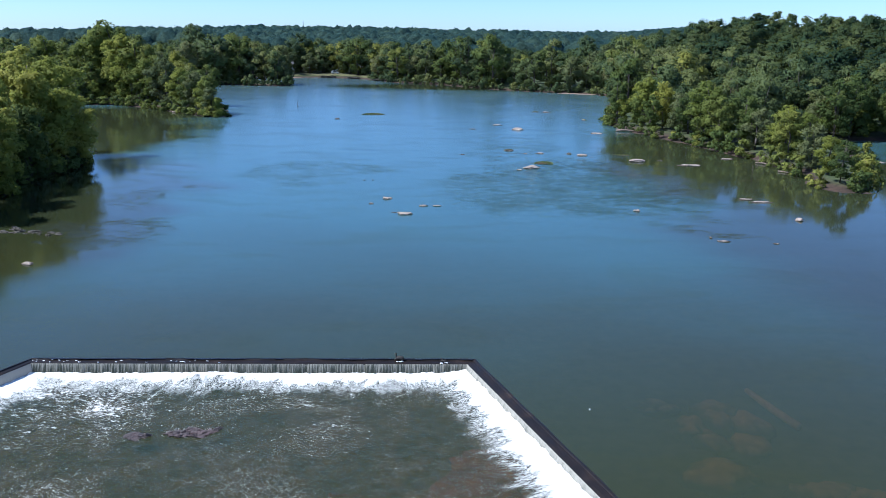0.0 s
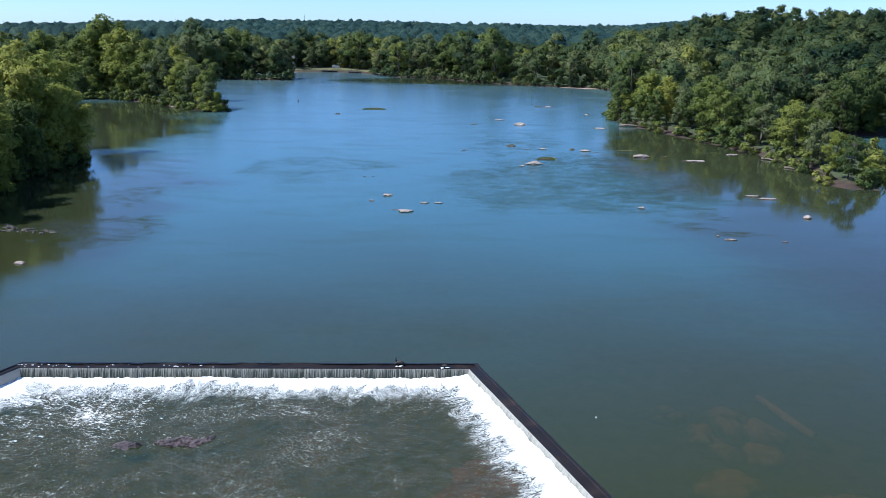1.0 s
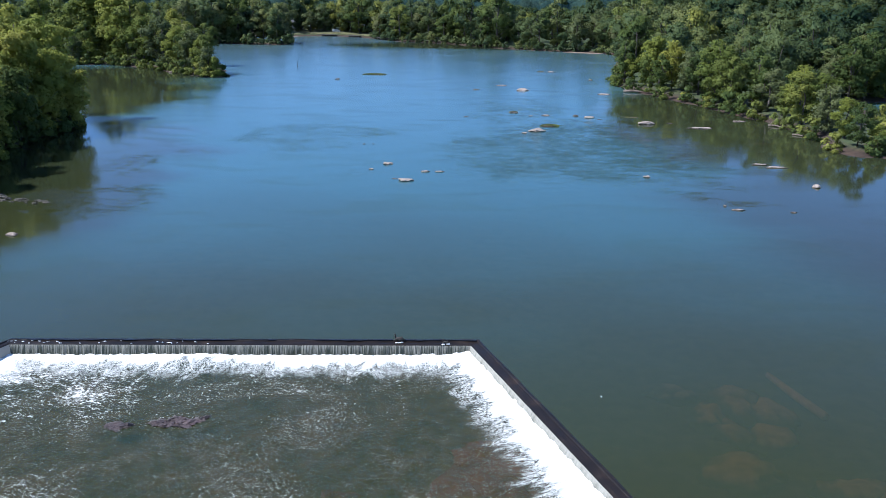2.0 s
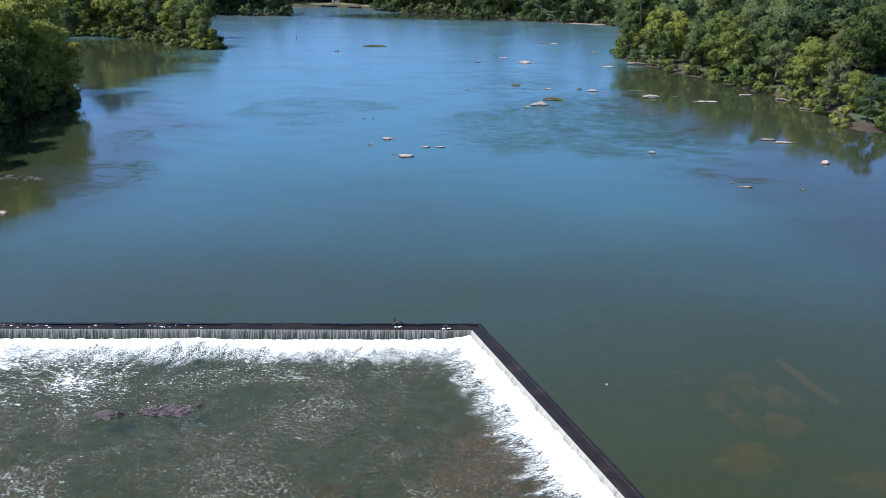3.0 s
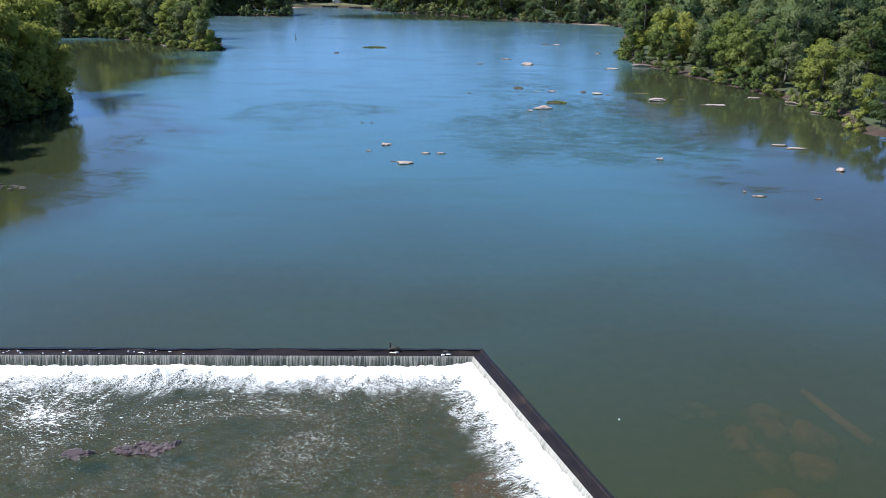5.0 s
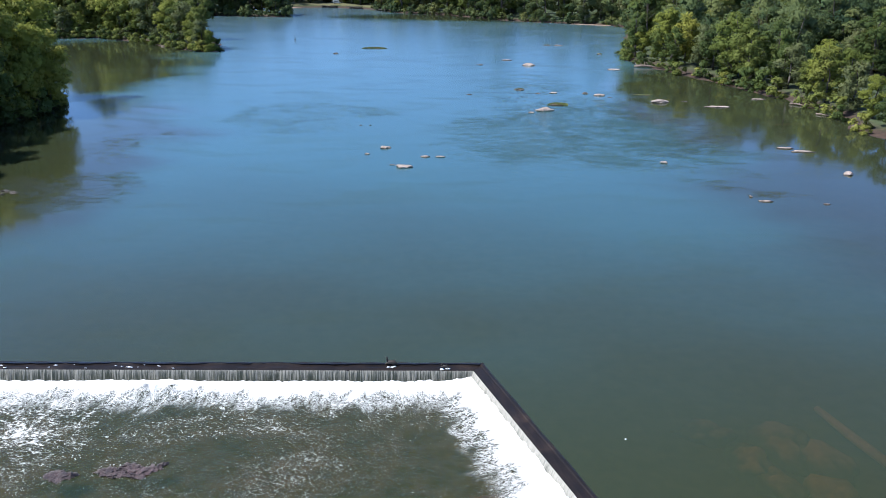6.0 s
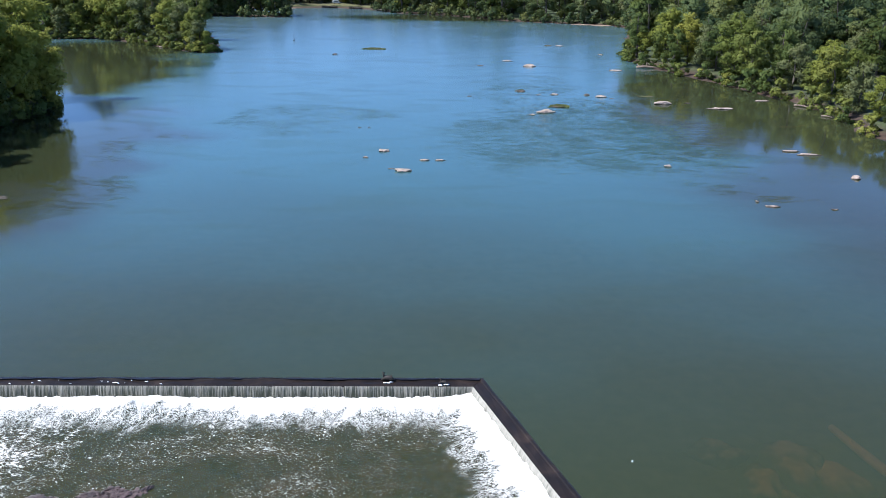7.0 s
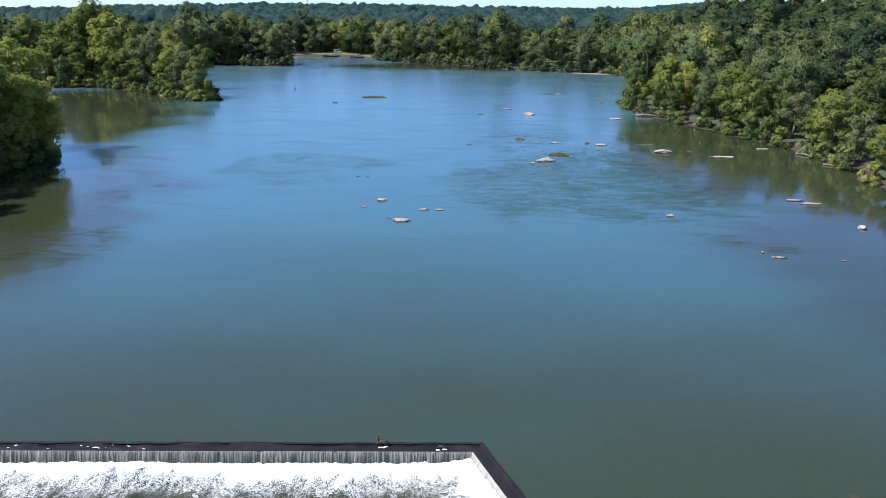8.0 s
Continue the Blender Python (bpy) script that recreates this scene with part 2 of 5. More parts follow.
    body = k.mixed(upstream, rgb(0.043, 0.050, 0.013), rgb(0.066, 0.156, 0.170))      # silty water held back by the dam; upstream, sky reflection put into the colour
    body = k.mixed(k.math("MULTIPLY", riffle, 0.9), body, rgb(0.042, 0.084, 0.070))
    body = k.mixed(k.span(lee, 0.10, 0.85, 0.0, 0.9), body, rgb(0.042, 0.042, 0.009))       # shallow brown water by the banks, tree reflections and shade coloured in
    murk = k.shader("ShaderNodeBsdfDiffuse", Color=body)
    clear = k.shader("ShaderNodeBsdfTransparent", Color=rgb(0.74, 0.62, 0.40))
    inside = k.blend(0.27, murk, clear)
    gloss = k.shader("ShaderNodeBsdfGlossy", Color=rgb(0.95, 0.98, 1), Roughness=k.math("SUBTRACT", k.math("ADD", 0.21, k.math("MULTIPLY", breeze, 0.05)), k.math("ADD", k.span(lee, 0.0, 0.8, 0.0, 0.14), k.math("MULTIPLY", riffle, 0.06))), Normal=rough_part)
    fres = k.add("ShaderNodeFresnel")
    fres.inputs["IOR"].default_value = 1.48
    k.link(rough_part, fres.inputs["Normal"])
    shine = k.math("MULTIPLY", fres.outputs[0], k.math("SUBTRACT", k.span(riffle, 0.0, 1.0, 1.0, 0.68), k.span(bands, 0.50, 0.72, 0.0, 0.16)))
    return k.surface(k.blend(shine, inside, gloss))


def pool_material():
    """Fast choppy water under the falls with torn foam streaks that thin out downstream."""
    k = Kit("pool_water")
    p = k.place()
    reach, along = k.attribute("reach"), k.attribute("along")
    flow = k.add("ShaderNodeCombineXYZ")
    k.link(along, flow.inputs[0])
    k.link(reach, flow.inputs[1])
    streak = k.noise(k.stretched(flow.outputs[0], (1.0, 0.26, 1)), 0.62, 6, 0.66, 0.9)
    lace = k.noise(k.stretched(flow.outputs[0], (1.0, 0.30, 1)), 3.6, 6, 0.75, 1.0)
    broad = k.noise(p, 0.16, 4, 0.6, 0.6)
    fleck = k.noise(k.stretched(p, (1.0, 1.7, 1), 0.5), 2.6, 6, 0.75, 0.8)

    def threads(scale, stretch, warp):
        """Thin curled lines where the noise crosses its middle."""
        n = k.noise(k.stretched(flow.outputs[0], (1.0, stretch, 1)), scale, 3, 0.6, warp)
        return k.span(k.math("ABSOLUTE", k.math("SUBTRACT", n, 0.5)), 0.0, 0.045, 1.0, 0.0, False)

    combed = k.math("MAXIMUM", threads(2.4, 0.30, 1.3), threads(4.8, 0.36, 1.3))      # drawn out down the oblique leg
    curled = k.math("MAXIMUM", threads(1.7, 0.55, 2.0), threads(3.6, 0.65, 1.8))      # boiling under the straight leg
    oblique = k.span(along, 150, 151)
    strings = k.math("ADD", k.math("MULTIPLY", combed, oblique), k.math("MULTIPLY", curled, k.math("SUBTRACT", 1.0, oblique)))
    fall_off = k.span(reach, 0.8, 7.4, 0.52, -0.28, False)
    near = k.math("ADD", k.math("ADD", k.math("MULTIPLY", streak, 0.95), k.math("MULTIPLY", lace, 0.14)), fall_off)
    dense = k.span(near, 0.80, 0.93)
    torn = k.math("MULTIPLY", strings, k.span(near, 0.44, 0.80))
    thick = k.math("MAXIMUM", dense, k.math("MULTIPLY", torn, 0.9))
    sep = k.add("ShaderNodeSeparateXYZ")
    k.link(p, sep.inputs[0])
    westward = k.span(sep.outputs["X"], 3, -34, -0.03, 0.075)
    away = k.span(reach, 3.0, 16.0, 0.06, -0.03)
    sparse = k.span(k.math("ADD", k.math("ADD", k.math("MULTIPLY", fleck, 0.8), k.math("MULTIPLY", streak, 0.25)), k.math("ADD", k.math("ADD", westward, away), k.math("MULTIPLY", broad, 0.35))), 0.80, 0.95, 0.0, 0.85)
    speck = k.noise(k.stretched(p, (1.0, 1.6, 1), 0.6), 7.0, 4, 0.7, 1.0)
    dots = k.span(k.math("ADD", speck, k.math("MULTIPLY", broad, 0.30)), 0.75, 0.85, 0.0, 0.85)
    quiet = k.span(sep.outputs["X"], -8, -1, 1.0, 0.35)       # less foam over the drowned ledge
    foam = k.math("MAXIMUM", thick, k.math("MULTIPLY", k.math("MAXIMUM", sparse, dots), quiet))
    chop1 = k.noise(k.stretched(p, (1.0, 1.5, 1), 0.4), 1.3, 4, 0.6, 0.5)
    chop2 = k.noise(k.stretched(p, (1.0, 1.4, 1), 0.2), 4.0, 5, 0.7, 0.6)
    n = k.bump(chop1, 0.30, 0.18)
    n = k.bump(chop2, 0.55, 0.07, n)
    n = k.bump(k.noise(k.stretched(p, (1.0, 1.5, 1), 0.5), 11.0, 3, 0.6, 0.4), 0.4, 0.03, n)
    body = k.mixed(k.span(broad, 0.35, 0.65), rgb(0.066, 0.100, 0.042), rgb(0.096, 0.108, 0.040))
    inside = k.blend(0.72, k.shader("ShaderNodeBsdfDiffuse", Color=body), k.shader("ShaderNodeBsdfTransparent", Color=rgb(0.74, 0.70, 0.54)))
    fres = k.add("ShaderNodeFresnel")
    fres.inputs["IOR"].default_value = 1.333
    k.link(n, fres.inputs["Normal"])
    water = k.blend(k.math("MULTIPLY", fres.outputs[0], 0.8), inside, k.shader("ShaderNodeBsdfGlossy", Color=rgb(1, 1, 1), Roughness=0.06, Normal=n))
    white = k.shader("ShaderNodeBsdfDiffuse", Color=rgb(0.90, 0.87, 0.81), Normal=k.bump(lace, 0.5, 0.08))
    return k.surface(k.blend(foam, water, white))


def curtain_material():
    """Thin falling water: white threads over green-grey glassy water."""
    k = Kit("falling_water")
    along, drop = k.attribute("along"), k.attribute("drop")
    c = k.add("ShaderNodeCombineXYZ")
    k.link(along, c.inputs[0])
    k.link(drop, c.inputs[1])
    thread = k.noise(k.stretched(c.outputs[0], (1, 0.06, 1)), 8.0, 4, 0.7, 0.15)
    wide = k.noise(k.stretched(c.outputs[0], (1, 0.05, 1)), 0.9, 3, 0.6)
    # white thins towards the foot of the fall, whose shadow is coloured in
    white = k.span(k.math("ADD", k.math("ADD", k.math("MULTIPLY", thread, 0.8), k.math("MULTIPLY", wide, 0.25)), k.math("ADD", k.math("MULTIPLY", drop, -0.14), k.attribute("airy"))), 0.36, 0.72)
    colour = k.mixed(white, rgb(0.036, 0.040, 0.027), rgb(0.36, 0.335, 0.28))
    return k.surface(k.shader("ShaderNodeBsdfPrincipled", Base_Color=colour, Roughness=k.span(white, 0, 1, 0.15, 0.7), IOR=1.333, Normal=k.bump(thread, 0.6, 0.06)))


def crest_material():
    """Dark algae-covered concrete under a thin sheet of running water."""
    k = Kit("wet_dam_crest")
    p = k.place()
    stain = k.noise(k.stretched(p, (0.5, 0.5, 1)), 1.0, 6, 0.65, 0.6)
    grain = k.noise(p, 9.0, 5, 0.7)
    colour = k.ramp(k.math("ADD", k.math("MULTIPLY", stain, 0.7), k.math("MULTIPLY", grain, 0.3)),
                    [(0.30, (0.010, 0.009, 0.008)), (0.55, (0.020, 0.014, 0.011)), (0.75, (0.055, 0.036, 0.026))])
    return k.surface(k.shader("ShaderNodeBsdfPrincipled", Base_Color=colour, Roughness=k.span(stain, 0.3, 0.7, 0.30, 0.5), IOR=1.333, Normal=k.bump(grain, 0.25, 0.03)))


def film_material():
    """Running water a few centimetres deep over dark concrete."""
    k = Kit("crest_film")
    ripple = k.noise(k.stretched(k.place(), (0.6, 2.0, 1), 0.2), 2.5, 4, 0.6, 0.6)
    return k.surface(k.shader("ShaderNodeBsdfPrincipled", Base_Color=rgb(0.016, 0.014, 0.012), Roughness=0.12, IOR=1.6, Normal=k.bump(ripple, 0.8, 0.08)))


FILM = film_material()
# centre, radii and strength of the water sheltered by the banks, tinted for tree reflections, and of the riffles
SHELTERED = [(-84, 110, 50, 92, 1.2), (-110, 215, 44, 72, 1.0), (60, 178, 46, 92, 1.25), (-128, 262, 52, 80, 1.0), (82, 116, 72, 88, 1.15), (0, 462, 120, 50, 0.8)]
RIFFLES = [(-62, 105, 9, 5, 1.0), (16, 148, 30, 46, 1.0), (8, 200, 16, 40, 0.55), (-36, 158, 17, 24, 0.5), (-52, 110, 12, 14, 0.45), (-20, 127, 6, 5, 0.4),
           (31, 112, 7, 6, 0.45), (36, 106, 8, 4, 0.45), (36, 119, 9, 5, 0.35), (-56, 130, 12, 14, 0.35), (-26, 166, 10, 12, 0.6)]
GROUND, LAWN, RIVER, POOL, CURTAIN, CREST = ground_material(), lawn_material(), river_material(), pool_material(), curtain_material(), crest_material()


# ======== mesh kit ========
def quad_mesh(name, verts, quads, material, smooth=False, attributes=None, tris=None, normals=None):
    """A mesh from arrays of points and four-cornered (and three-cornered) faces."""
    me = bpy.data.meshes.new(name)
    verts, quads = np.asarray(verts, np.float32), np.asarray(quads, np.int32)
    tris = np.zeros((0, 3), np.int32) if tris is None else np.asarray(tris, np.int32)
    me.vertices.add(len(verts))
    me.vertices.foreach_set("co", verts.ravel())
    me.loops.add(quads.size + tris.size)
    me.loops.foreach_set("vertex_index", np.concatenate([quads.ravel(), tris.ravel()]))
    me.polygons.add(len(quads) + len(tris))
    me.polygons.foreach_set("loop_start", np.concatenate([np.arange(0, quads.size, 4), quads.size + np.arange(0, tris.size, 3)]).astype(np.int32))
    if smooth:
        me.polygons.foreach_set("use_smooth", np.ones(len(quads) + len(tris), bool))
    for key, values in (attributes or {}).items():
        a = me.attributes.new(key, "FLOAT", "POINT")
        a.data.foreach_set("value", np.asarray(values, np.float32).ravel())
    me.update(calc_edges=True)
    me.validate()
    me.materials.append(material)
    if normals is not None:
        me.polygons.foreach_set("use_smooth", np.ones(len(me.polygons), bool))
        me.normals_split_custom_set_from_vertices(np.asarray(normals, np.float32))
    return me


def grid_quads(rows, cols):
    i = np.arange(rows * cols).reshape(rows, cols)
    return np.stack([i[:-1, :-1], i[:-1, 1:], i[1:, 1:], i[1:, :-1]], -1).reshape(-1, 4)


def part(name, bm, material, parent=None, label="", smooth=False):
    """Links a bmesh as one mesh object under a thing."""
    me = bpy.data.meshes.new(name)
    bm.to_mesh(me)
    bm.free()
    me.materials.append(material)
    if smooth:
        me.polygons.foreach_set("use_smooth", np.ones(len(me.polygons), bool))
    ob = new(name, me)
    ob.parent = parent
    if label:
        ob["label"] = label
    return ob


def box(bm, x0, y0, z0, x1, y1, z1, bevel=0.0):
    made = bmesh.ops.create_cube(bm, size=1.0, matrix=Matrix.Translation(((x0 + x1) / 2, (y0 + y1) / 2, (z0 + z1) / 2)) @ Matrix.Diagonal((x1 - x0, y1 - y0, z1 - z0, 1)))
    if bevel:
        edges = list({e for v in made["verts"] for e in v.link_edges})
        bmesh.ops.bevel(bm, geom=edges, offset=bevel, segments=1, affect="EDGES")


def limb(bm, points, radii, sides=7):
    """A tapered, bent round limb through the given points."""
    rings = []
    for n, (pt, r) in enumerate(zip(points, radii)):
        pt = Vector(pt)
        a, b = Vector(points[max(n - 1, 0)]), Vector(points[min(n + 1, len(points) - 1)])
        turn = (b - a).to_track_quat("Z", "X").to_matrix()
        rings.append([bm.verts.new(pt + turn @ Vector((r * math.cos(2 * math.pi * i / sides), r * math.sin(2 * math.pi * i / sides), 0))) for i in range(sides)])
    for lo, hi in zip(rings, rings[1:]):
        for i in range(sides):
            bm.faces.new((lo[i], lo[(i + 1) % sides], hi[(i + 1) % sides], hi[i]))
    bm.faces.new(list(reversed(rings[0])))
    bm.faces.new(rings[-1])


def wavy(x, y, seed, size):
    """Smooth uneven field of about -1 to 1 from a few crossing waves."""
    rng = np.random.default_rng(seed)
    total = np.zeros_like(np.asarray(x, float))
    for n in range(9):
        a, f, ph = rng.uniform(0, 2 * math.pi), rng.uniform(0.5, 2.2) / size, rng.uniform(0, 2 * math.pi)
        total += np.sin((x * math.cos(a) + y * math.sin(a)) * f * 2 * math.pi + ph)
    return total / 4.5


# ======== the lie of the land ========
SHORE = [(-72, -160), (-72, 20), (-74, 60), (-78, 95), (-84, 128), (-86, 150), (-86, 168), (-93, 178), (-125, 195), (-165, 235), (-185, 290),
         (-168, 318), (-150, 321), (-126, 305), (-114, 292), (-99, 279), (-92, 273), (-89, 278), (-95, 300), (-115, 345), (-150, 400),
         (-168, 450), (-152, 466), (-129, 458), (-110, 459), (-112, 475), (-150, 520), (-160, 556), (-131, 553), (-114, 562), (-98, 557),
         (-75, 537), (-52, 498), (-24, 483), (3, 443), (26, 422), (58, 404), (64, 380), (52, 330), (43, 275), (41, 258), (44, 241), (52, 219),
         (60, 195), (63, 183), (65, 167), (63, 151), (64.5, 144.5), (69, 144), (78, 160), (90, 190), (100, 222), (110, 224), (118, 200), (130, 150),
         (140, 80), (145, -160)]
LEFT_END, BACK_LEFT, BACK_RIGHT, RIGHT_END = (-80.0, -41.0), (-38.2, 61.6), (0.28, 63.60), (44.07, -40.85)
CREST_WIDE, LIP_Z, POOL_Z = 1.6, -0.14, -0.92


def shore_reach(x, y):
    """Metres from the waterline: positive on land, negative in the river."""
    px, py = np.asarray(x, float), np.asarray(y, float)
    best, inside = np.full(px.shape, 1e9), np.zeros(px.shape, bool)
    ring = SHORE + [SHORE[0]]
    for (ax, ay), (bx, by) in zip(ring, ring[1:]):
        dx, dy = bx - ax, by - ay
        t = np.clip(((px - ax) * dx + (py - ay) * dy) / (dx * dx + dy * dy), 0, 1)
        best = np.minimum(best, np.hypot(px - ax - t * dx, py - ay - t * dy))
        if ay != by:
            cross = ((ay > py) != (by > py)) & (px < dx * (py - ay) / dy + ax)
            inside ^= cross
    return np.where(inside, -best, best)


def in_pool(x, y):
    def side(a, b):
        return (b[0] - a[0]) * (y - a[1]) - (b[1] - a[1]) * (x - a[0])
    return (side(LEFT_END, BACK_LEFT) < 0) & (side(BACK_LEFT, BACK_RIGHT) < 0) & (side(BACK_RIGHT, RIGHT_END) < 0)


def ground_height(x, y):
    x, y = np.asarray(x, float), np.asarray(y, float)
    s = shore_reach(x, y) - 0.6 + 1.0 * wavy(x, y, 3, 16)
    step = lambda a, b, v: np.clip((v - a) / (b - a), 0, 1) ** 2 * (3 - 2 * np.clip((v - a) / (b - a), 0, 1))
    land = 0.02 + 1.1 * step(0, 4, s) + 1.6 * step(6, 50, s)
    land += (5 + 11 * step(-520, -180, x)) * step(150, 560, y - 500 + 0.15 * np.abs(x)) * (0.8 + 0.2 * wavy(x, y, 5, 900))
    land += 22.5 * step(62, 205, x - (y - 600) * 0.2) * step(300, 590, y) * (1 - 0.6 * step(650, 790, y)) * (0.9 + 0.12 * wavy(x, y, 6, 160))
    land += 9 * np.exp(-(((x + 420) / 260) ** 2) - ((y - 900) / 300) ** 2)
    bed = -0.05 - 1.5 * step(0, 14, -s) + 0.15 * wavy(x, y, 8, 9)
    bed = np.where(in_pool(x, y), np.minimum(bed, -1.9), bed)
    return np.where(s > 0, land, bed)


def graded(lo, a, b, hi, fine, ratio=1.16):
    """Even steps between a and b, widening ones beyond."""
    mid = list(np.arange(a, b + fine / 2, fine))
    for end, sign in ((lo, -1), (hi, 1)):
        at, stp = (mid[0], fine) if sign < 0 else (mid[-1], fine)
        while (at - end) * sign < 0:
            stp *= ratio
            at += sign * stp
            mid.insert(0, at) if sign < 0 else mid.append(at)
    return np.array(mid)


gx, gy = np.meshgrid(graded(-4800, -200, 170, 4800, 2.6), graded(-900, -60, 600, 4800, 3.0))
tagged(new("ground", quad_mesh("ground", np.stack([gx, gy, ground_height(gx, gy)], -1).reshape(-1, 3), grid_quads(*gx.shape), GROUND, True)),
       "wooded river banks of brown soil and leaf litter", "ground", kind="structure")

# ======== dam ========
def leg_frame(a, b):
    a, b = np.array(a, float), np.array(b, float)
    way = (b - a) / np.linalg.norm(b - a)
    down = np.array([way[1], -way[0]])          # towards the pool
    return a, b, way, down


LEGS = [leg_frame(LEFT_END, BACK_LEFT), leg_frame(BACK_LEFT, BACK_RIGHT), leg_frame(BACK_RIGHT, RIGHT_END)]


LEG_WIDE = (0.66, 0.92, 0.91)        # how wide the crest of each leg is, as a share of the widest


def mitred(offset):
    """The dam's line, moved towards the pool by that much of each leg's width, with its corners mitred."""
    pts = []
    for n, corner in enumerate((LEFT_END, BACK_LEFT, BACK_RIGHT, RIGHT_END)):
        c = np.array(corner, float)
        i, j = max(n - 1, 0), min(n, 2)
        if i == j:
            pts.append(c + offset * LEG_WIDE[i] * LEGS[i][3])
        else:
            d = np.array([LEGS[i][3], LEGS[j][3]])
            pts.append(np.linalg.solve(d, d @ c + offset * np.array([LEG_WIDE[i], LEG_WIDE[j]])))
    return pts


# ======== river above the dam ========
bm = bmesh.new()
west, east, nw, ne = (-400, 61.6), (400, 63.6), (-900, 620), (900, 620)
brim = dict(zip((LEFT_END, BACK_LEFT, BACK_RIGHT, RIGHT_END), mitred(0.60)))
ring = {p: bm.verts.new((*brim.get(p, p), 0)) for p in (LEFT_END, BACK_LEFT, BACK_RIGHT, RIGHT_END, (-400, -41), (400, -41), west, east, nw, ne)}
for face in (((-400, -41), LEFT_END, BACK_LEFT, west), (BACK_RIGHT, RIGHT_END, (400, -41), east), (west, BACK_LEFT, nw), (BACK_LEFT, BACK_RIGHT, ne, nw), (BACK_RIGHT, east, ne)):
    bm.faces.new([ring[p] for p in face])
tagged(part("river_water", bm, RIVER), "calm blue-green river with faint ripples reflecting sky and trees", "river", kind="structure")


dam = tagged(new("dam"), "low dark concrete river dam with water spilling over", "dam", kind="structure")
PROFILE = [(-0.7, -1.8), (0.1, -0.4), (0.44, -0.03), (0.58, 0.03), (0.76, 0.035), (0.82, -0.035), (0.92, -0.05), (1.3, -0.08), (CREST_WIDE, LIP_Z), (CREST_WIDE - 0.02, -0.3), (CREST_WIDE - 0.05, -2.4)]
for n in range(3):
    bm = bmesh.new()
    steps = 60
    rows = []
    for off, z in PROFILE:
        line = mitred(off)
        a, b = line[n], line[n + 1]
        rows.append([bm.verts.new((*(a + (b - a) * i / steps), z + (0.02 * math.sin(i * 1.7 + off * 5) if 0.1 < off < 1.4 and z > -0.2 else 0))) for i in range(steps + 1)])
    for lo, hi in zip(rows, rows[1:]):
        for i in range(steps):
            bm.faces.new((lo[i], lo[i + 1], hi[i + 1], hi[i]))
    part("dam_crest", bm, CREST, dam, "wet dark crest of the dam")

# the thin sheet of current sliding over the back of the crest
for n in (1,):
    steps = 150
    near_line, far_line = mitred(0.60), mitred(1.02)
    rg = np.random.default_rng(40 + n)
    sway = np.convolve(rg.normal(0, 1, steps + 13), np.ones(7) / 7, "same")[6:-6]
    f = np.linspace(0, 1, steps + 1)[:, None]
    front = near_line[n] + (near_line[n + 1] - near_line[n]) * f
    back = front + (far_line[n] - near_line[n] + ((far_line[n + 1] - near_line[n + 1]) - (far_line[n] - near_line[n])) * f) * np.clip(0.62 + 0.45 * sway, 0.15, 1.0)[:, None]
    film_v = np.concatenate([np.c_[front, np.full(steps + 1, 0.004)], np.c_[(front + back) / 2, 0.075 + 0.012 * sway], np.c_[back, np.full(steps + 1, 0.045)]])
    ob = new("water_film", quad_mesh("water_film", film_v, grid_quads(3, steps + 1)[:, ::-1], FILM, True))
    ob.parent = dam
    ob["label"] = "thin glossy sheet of running water"

# falling sheets of water, ribbed from lip to pool
falls = tagged(new("waterfall"), "thin streaked sheet of water falling over dam", "waterfall", kind="structure")
for n, (a, b, way, down) in enumerate(LEGS):
    lip, length = mitred(CREST_WIDE - 0.03), np.linalg.norm(LEGS[n][1] - LEGS[n][0])
    cols, fall_rows = int(length / 0.07), 9
    u = np.linspace(0, 1, cols)
    rng = np.random.default_rng(30 + n)
    rib = np.convolve(rng.normal(0, 1, cols + 8), np.ones(3) / 3, "same")[4:-4] * (0.035 if n == 1 else 0.02) + np.convolve(rng.normal(0, 1, cols + 40), np.ones(21) / 21, "same")[20:-20] * (0.05 if n == 1 else 0.03)
    start, end = lip[n], lip[n + 1]
    pts, al, dr = [], [], []
    for r in range(fall_rows):
        f = r / (fall_rows - 1)
        z = LIP_Z + 0.025 - (POOL_Z * -1 + LIP_Z + 0.12) * f ** 1.5
        out = 0.02 + 0.28 * f + rib * (0.25 + 0.9 * f)
        xy = start + (end - start) * u[:, None] + down * out[:, None]
        pts.append(np.c_[xy, np.full(cols, z) + rib * 0.15])
        al.append(u * length)
        dr.append(np.full(cols, f))
    # each leg's sheet gets its own share of extra white
    ob = new("water_sheet", quad_mesh("water_sheet", np.concatenate(pts), grid_quads(fall_rows, cols)[:, ::-1], CURTAIN, True, {"along": np.concatenate(al), "drop": np.concatenate(dr), "airy": np.full(len(al) * cols, (0.38, 0.02, 0.15)[n])}))
    ob.parent = falls

# ======== pool below the dam ========
edge = mitred(CREST_WIDE - 0.01)
ys = np.concatenate([np.linspace(0, 1, 190) * 24.5])
ys = np.concatenate([ys, 24.5 + np.cumsum(np.linspace(0.15, 4.5, 40))])
us = np.linspace(0, 1, 440)
X, Y, REACH, ALONG = [], [], [], []
left_way, right_way = LEGS[0][2], LEGS[2][2]
for back in ys:
    yl, yr = edge[1][1] - back, edge[2][1] - back
    xl = edge[1][0] - left_way[0] / left_way[1] * back
    xr = edge[2][0] + right_way[0] / right_way[1] * -back
    X.append(xl + (xr - xl) * us)
    Y.append(yl + (yr - yl) * us)
X, Y = np.array(X), np.array(Y)
